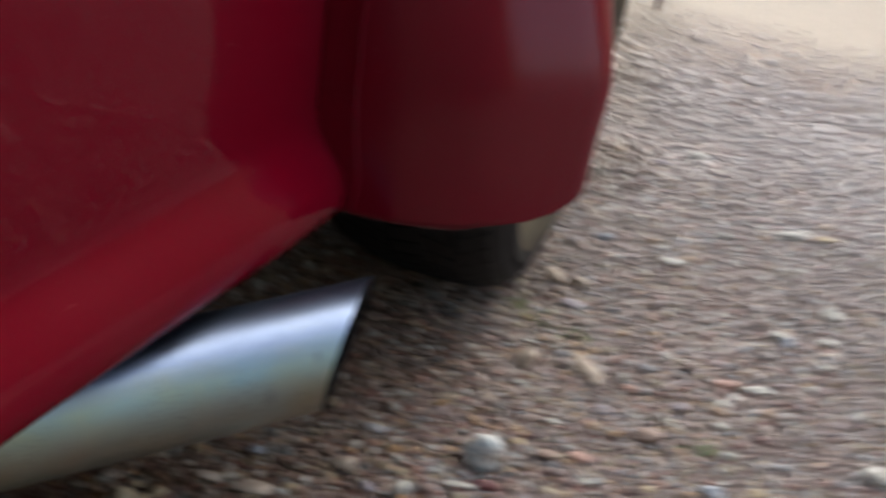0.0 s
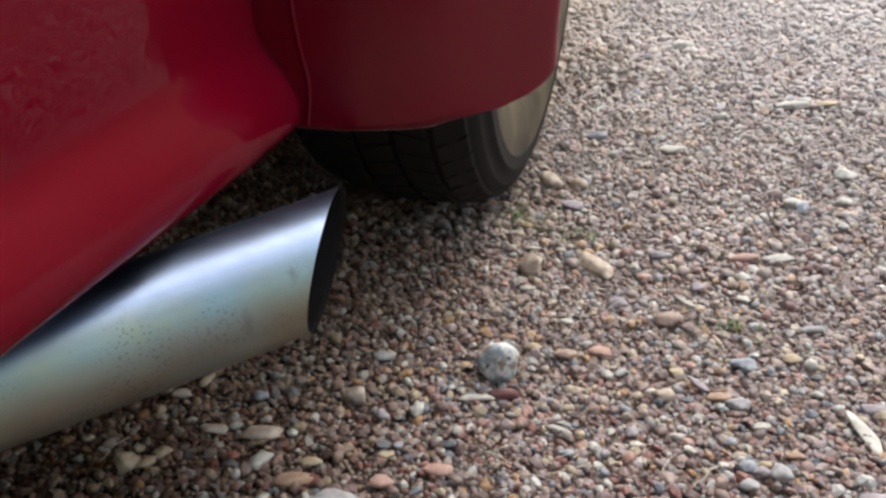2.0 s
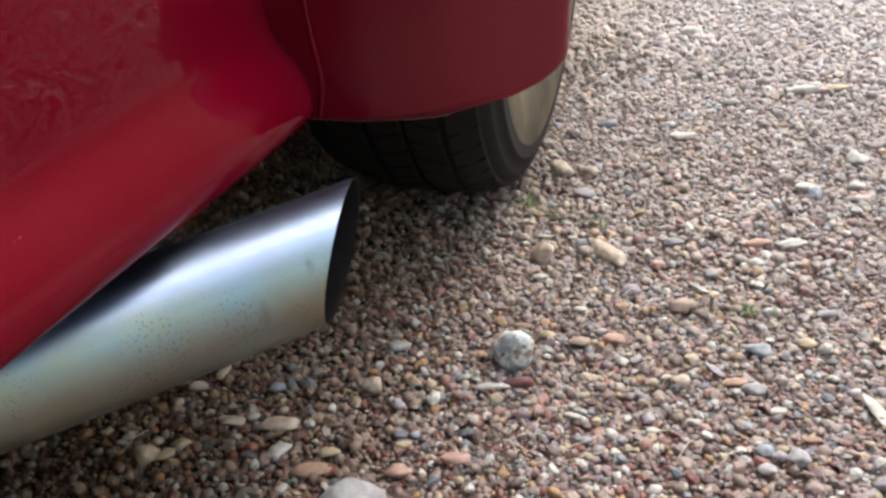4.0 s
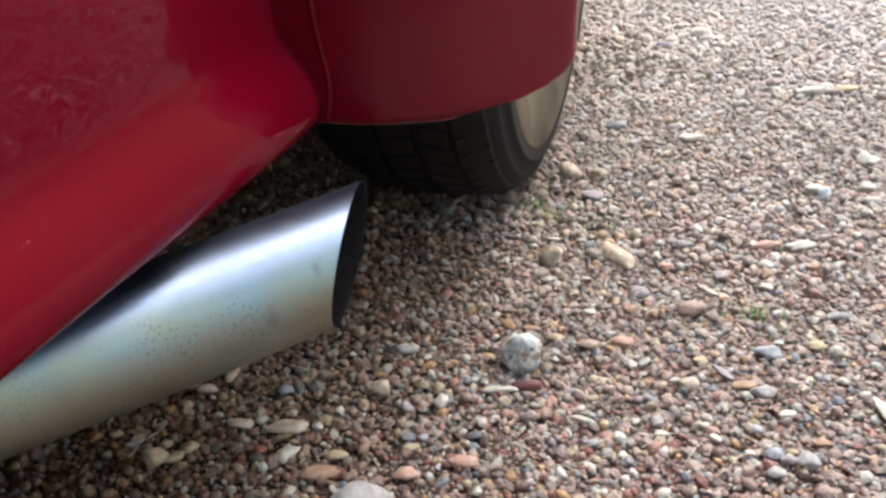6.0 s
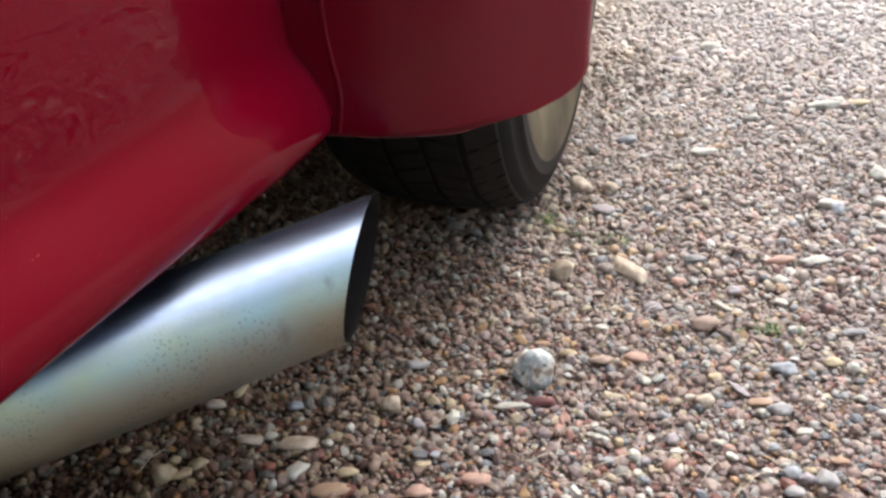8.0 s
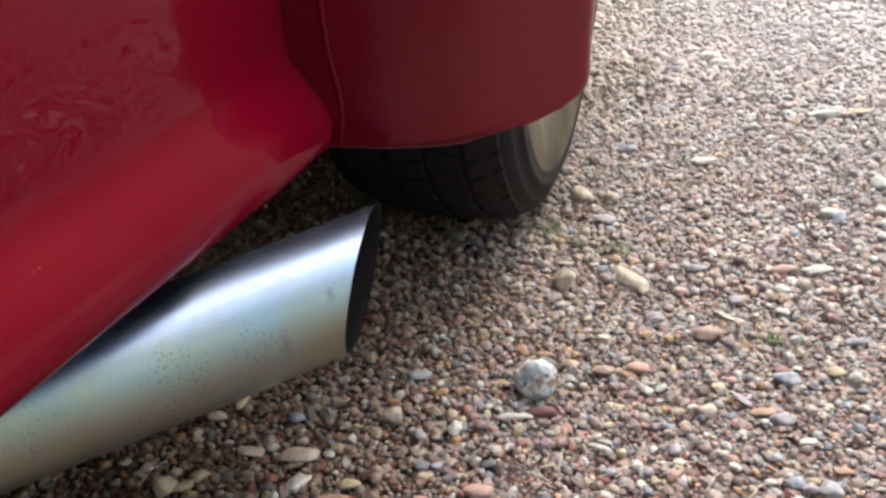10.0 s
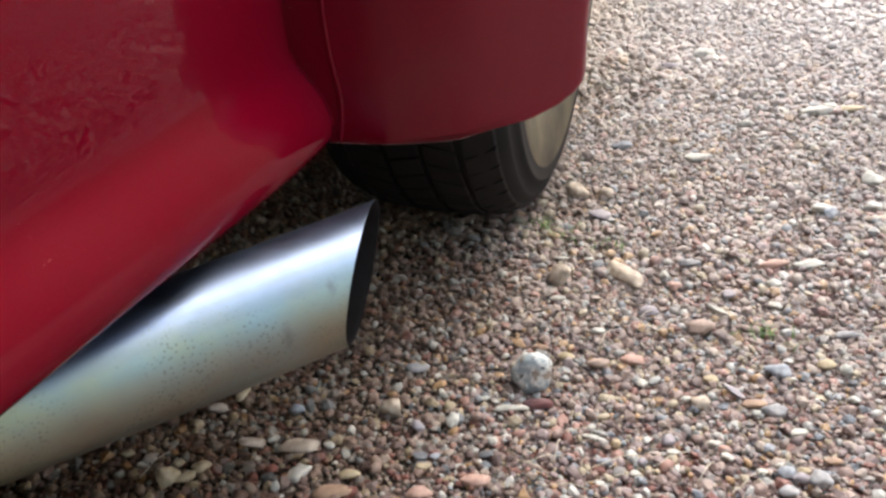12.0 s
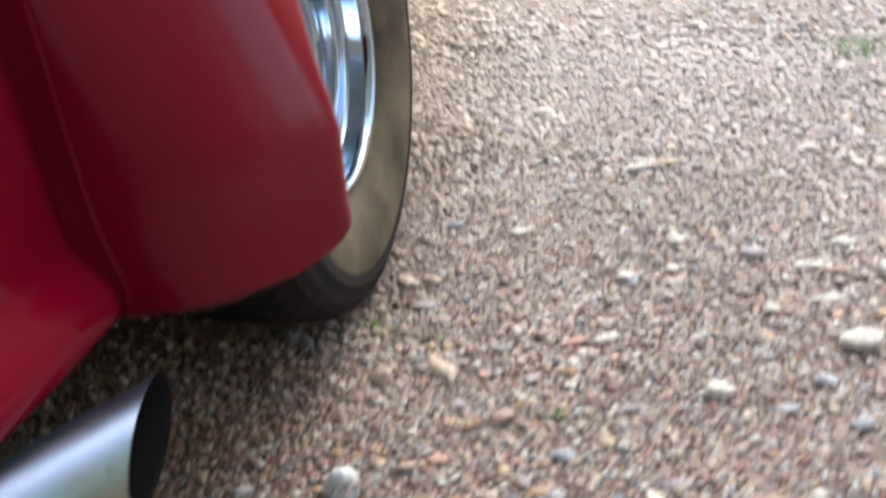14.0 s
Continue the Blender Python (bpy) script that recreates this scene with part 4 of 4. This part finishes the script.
build_tuft(-0.086, 1.038, 24, 0.022, 0.011, 2, "thin green grass shoots by the tyre")
build_tuft(-0.039, 1.026, 16, 0.019, 0.011, 5, "thin green grass shoots in the gravel")
build_tuft(0.137, 0.890, 30, 0.018, 0.014, 3, "small green weed among pebbles")
build_tuft(0.686, 2.125, 110, 0.045, 0.045, 4, "bright green grass tuft in the gravel")


def build_straw(x, y, length, turn, seed):
    rnd = random.Random(seed)
    bm = bmesh.new()
    rows = []
    for i in range(9):
        t = i / 8 - 0.5
        c = Vector((t * length, 0.12 * length * math.sin(3 * t + rnd.uniform(-0.2, 0.2)), 0.002 * math.cos(5 * t)))
        rows.append([c + Vector((0, 0.00045 * math.cos(a), 0.00045 * math.sin(a))) for a in (2 * math.pi * k / 6 for k in range(6))])
    sheet(bm, rows, closed=True)
    ob = part("straw", bm, STRAW)
    ob.matrix_world = pose(x, y, terrain(x, y) + 0.011, rnd.uniform(-4, 4), rnd.uniform(-6, 6), turn)
    return tagged(ob, "thin dry straw lying on the gravel", "straw", "straws on the gravel")


NEAR_STRAWS = [(0.020, 0.660, 0.060, 25), (-0.010, 0.690, 0.045, 10), (0.120, 0.660, 0.055, 40), (-0.335, 0.560, 0.05, 70), (0.385, 0.700, 0.055, 25), (-0.036, 0.647, 0.045, 20), (-0.043, 0.636, 0.04, -35),
               (-0.028, 0.663, 0.03, 75), (0.062, 0.673, 0.05, 30), (0.02, 0.639, 0.06, 5), (-0.013, 0.621, 0.05, -10), (0.089, 0.665, 0.035, 50), (0.330, 0.695, 0.06, 25), (0.345, 0.690, 0.05, 32), (0.30, 0.66, 0.045, 5)]
FAR_STRAWS = [(0.045, 0.868, 0.050, 35), (0.030, 0.930, 0.05, -40), (-0.13, 0.760, 0.04, -20), (0.21, 0.86, 0.045, 15), (0.17, 1.24, 0.06, 8), (0.335, 0.955, 0.05, 60), (-0.012, 0.83, 0.04, 60), (0.024, 0.887, 0.035, 40),
              (0.10, 0.895, 0.05, 8), (0.065, 0.905, 0.04, -25)]
for k, (x, y, length, turn) in enumerate(NEAR_STRAWS + FAR_STRAWS):
    build_straw(x, y, 0.7 * length, turn, k)


# ---------------------------------------------------------------- gravel
def pebble_shape(seed, level):
    """A rounded, slightly faceted pebble as arrays of points and triangles."""
    bm = bmesh.new()
    if level == 1:
        bmesh.ops.create_icosphere(bm, subdivisions=1, radius=1.0)
    else:
        axes = [bm.verts.new(v) for v in ((1, 0, 0), (0, 1, 0), (-1, 0, 0), (0, -1, 0), (0, 0, 1), (0, 0, -1))]
        for i in range(4):
            bm.faces.new((axes[i], axes[(i + 1) % 4], axes[4]))
            bm.faces.new((axes[(i + 1) % 4], axes[i], axes[5]))
        bmesh.ops.subdivide_edges(bm, edges=bm.edges[:], cuts=1, use_grid_fill=True)
        bmesh.ops.triangulate(bm, faces=bm.faces[:])
    bm.verts.index_update()
    for v in bm.verts:
        d = v.co.normalized()
        k = 1 + 0.34 * noise.noise(d * 1.3 + Vector((seed * 3.7, 0, 0)))
        for n in range(6):
            cut = Vector((math.sin(seed * 5 + n * 2.1), math.cos(seed * 3 + n * 1.7), math.sin(seed + n * 2.9))).normalized()
            k = min(k, 0.71 / max(0.3, d.dot(cut)))
        v.co = d * k
    pts = np.array([v.co[:] for v in bm.verts])
    tris = np.array([[v.index for v in f.verts] for f in bm.faces])
    bm.free()
    return pts, tris


def heights_at(x, y):
    return np.array([terrain(a, b) for a, b in zip(x, y)])


def scatter(zone, spacing, size, level, rng, layer=0.0):
    """Pebbles over a zone (x0, x1 at the near end, x1 at the far end, y0, y1): points and triangles."""
    x0, xa, xb, y0, y1 = zone
    nx, ny = int((max(xa, xb) - x0) / spacing), int((y1 - y0) / spacing)
    gx, gy = np.meshgrid(np.arange(nx), np.arange(ny))
    x = x0 + (gx.ravel() + rng.uniform(-0.5, 0.5, nx * ny)) * spacing
    y = y0 + (gy.ravel() + rng.uniform(-0.5, 0.5, nx * ny)) * spacing
    keep = x < xa + (xb - xa) * (y - y0) / (y1 - y0)
    keep &= rng.uniform(0, 1, len(x)) > np.clip((y - 2.1) / 1.4, 0, 1.0) ** 0.8
    x, y = x[keep], y[keep]
    n = len(x)
    r = size * np.clip(np.exp(rng.normal(0, 0.47, n)), 0.4, 2.6)
    r *= 1 - 0.55 * np.clip((y - 2.2) / 1.2, 0, 1)       # finer and sunk deeper towards the sand
    a, b, c = r * rng.uniform(1.0, 1.45, n), r * rng.uniform(0.8, 1.1, n), r * rng.uniform(0.5, 0.95, n)
    z = heights_at(x, y) + c * rng.uniform(0.1, 0.75, n) * (1 - 0.9 * np.clip((y - 2.2) / 1.0, 0, 1)) + layer + rng.uniform(-0.0022, 0.0022, n)
    turn, tx, ty = rng.uniform(0, 2 * np.pi, n), rng.normal(0, 0.42, n), rng.normal(0, 0.42, n)
    ct, st = np.cos(turn), np.sin(turn)
    rz = np.zeros((n, 3, 3)); rz[:, 0, 0] = ct; rz[:, 0, 1] = -st; rz[:, 1, 0] = st; rz[:, 1, 1] = ct; rz[:, 2, 2] = 1
    rx = np.zeros((n, 3, 3)); rx[:, 0, 0] = 1; rx[:, 1, 1] = np.cos(tx); rx[:, 1, 2] = -np.sin(tx); rx[:, 2, 1] = np.sin(tx); rx[:, 2, 2] = np.cos(tx)
    ry = np.zeros((n, 3, 3)); ry[:, 1, 1] = 1; ry[:, 0, 0] = np.cos(ty); ry[:, 0, 2] = np.sin(ty); ry[:, 2, 0] = -np.sin(ty); ry[:, 2, 2] = np.cos(ty)
    m = rz @ rx @ ry
    shapes = [pebble_shape(k, level) for k in range(12)]
    which = rng.integers(0, len(shapes), n)
    points, faces, base = [], [], 0
    for k, (pts, tris) in enumerate(shapes):
        sel = np.nonzero(which == k)[0]
        scaled = pts[None] * np.stack([a[sel], b[sel], c[sel]], 1)[:, None]
        placed = np.einsum("nij,npj->npi", m[sel], scaled) + np.stack([x[sel], y[sel], z[sel]], 1)[:, None]
        points.append(placed.reshape(-1, 3))
        faces.append((tris[None] + (np.arange(len(sel)) * len(pts))[:, None, None]).reshape(-1, 3) + base)
        base += len(sel) * len(pts)
    return np.concatenate(points), np.concatenate(faces)


def build_gravel():
    rng = np.random.default_rng(5)
    zones = [((-0.27, 0.40, 0.46, 0.02, 0.45), 0.0080, 0.0046, 1, rng, 0.0), ((-0.58, 0.44, 0.62, 0.45, 0.95), 0.0042, 0.00252, 2, rng, 0.0), ((-0.58, 0.62, 0.96, 0.95, 1.50), 0.0052, 0.0032, 1, rng, 0.0),
             ((-0.70, 1.05, 1.50, 1.50, 2.20), 0.0072, 0.0042, 1, rng, 0.0), ((-0.9, 1.6, 2.1, 2.20, 3.5), 0.0110, 0.0058, 1, rng, 0.0)]
    points, faces, base = [], [], 0
    for z in zones:
        p, f = scatter(*z)
        points.append(p)
        faces.append(f + base)
        base += len(p)
    points, faces = np.concatenate(points), np.concatenate(faces)
    me = bpy.data.meshes.new("gravel")
    me.vertices.add(len(points))
    me.vertices.foreach_set("co", points.astype(np.float32).ravel())
    me.loops.add(faces.size)
    me.loops.foreach_set("vertex_index", faces.astype(np.int32).ravel())
    me.polygons.add(len(faces))
    me.polygons.foreach_set("loop_start", np.arange(0, faces.size, 3, dtype=np.int32))
    rounded = (faces[:, 0].astype(np.int64) // 18 * 7919 % 10) < 3
    me.polygons.foreach_set("use_smooth", rounded)
    me.update(calc_edges=True)
    me.validate()
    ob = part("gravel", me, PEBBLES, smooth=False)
    return tagged(ob, "loose pinkish brown pea gravel with tan, grey and white pebbles", "gravel", kind="stuff")


build_gravel()
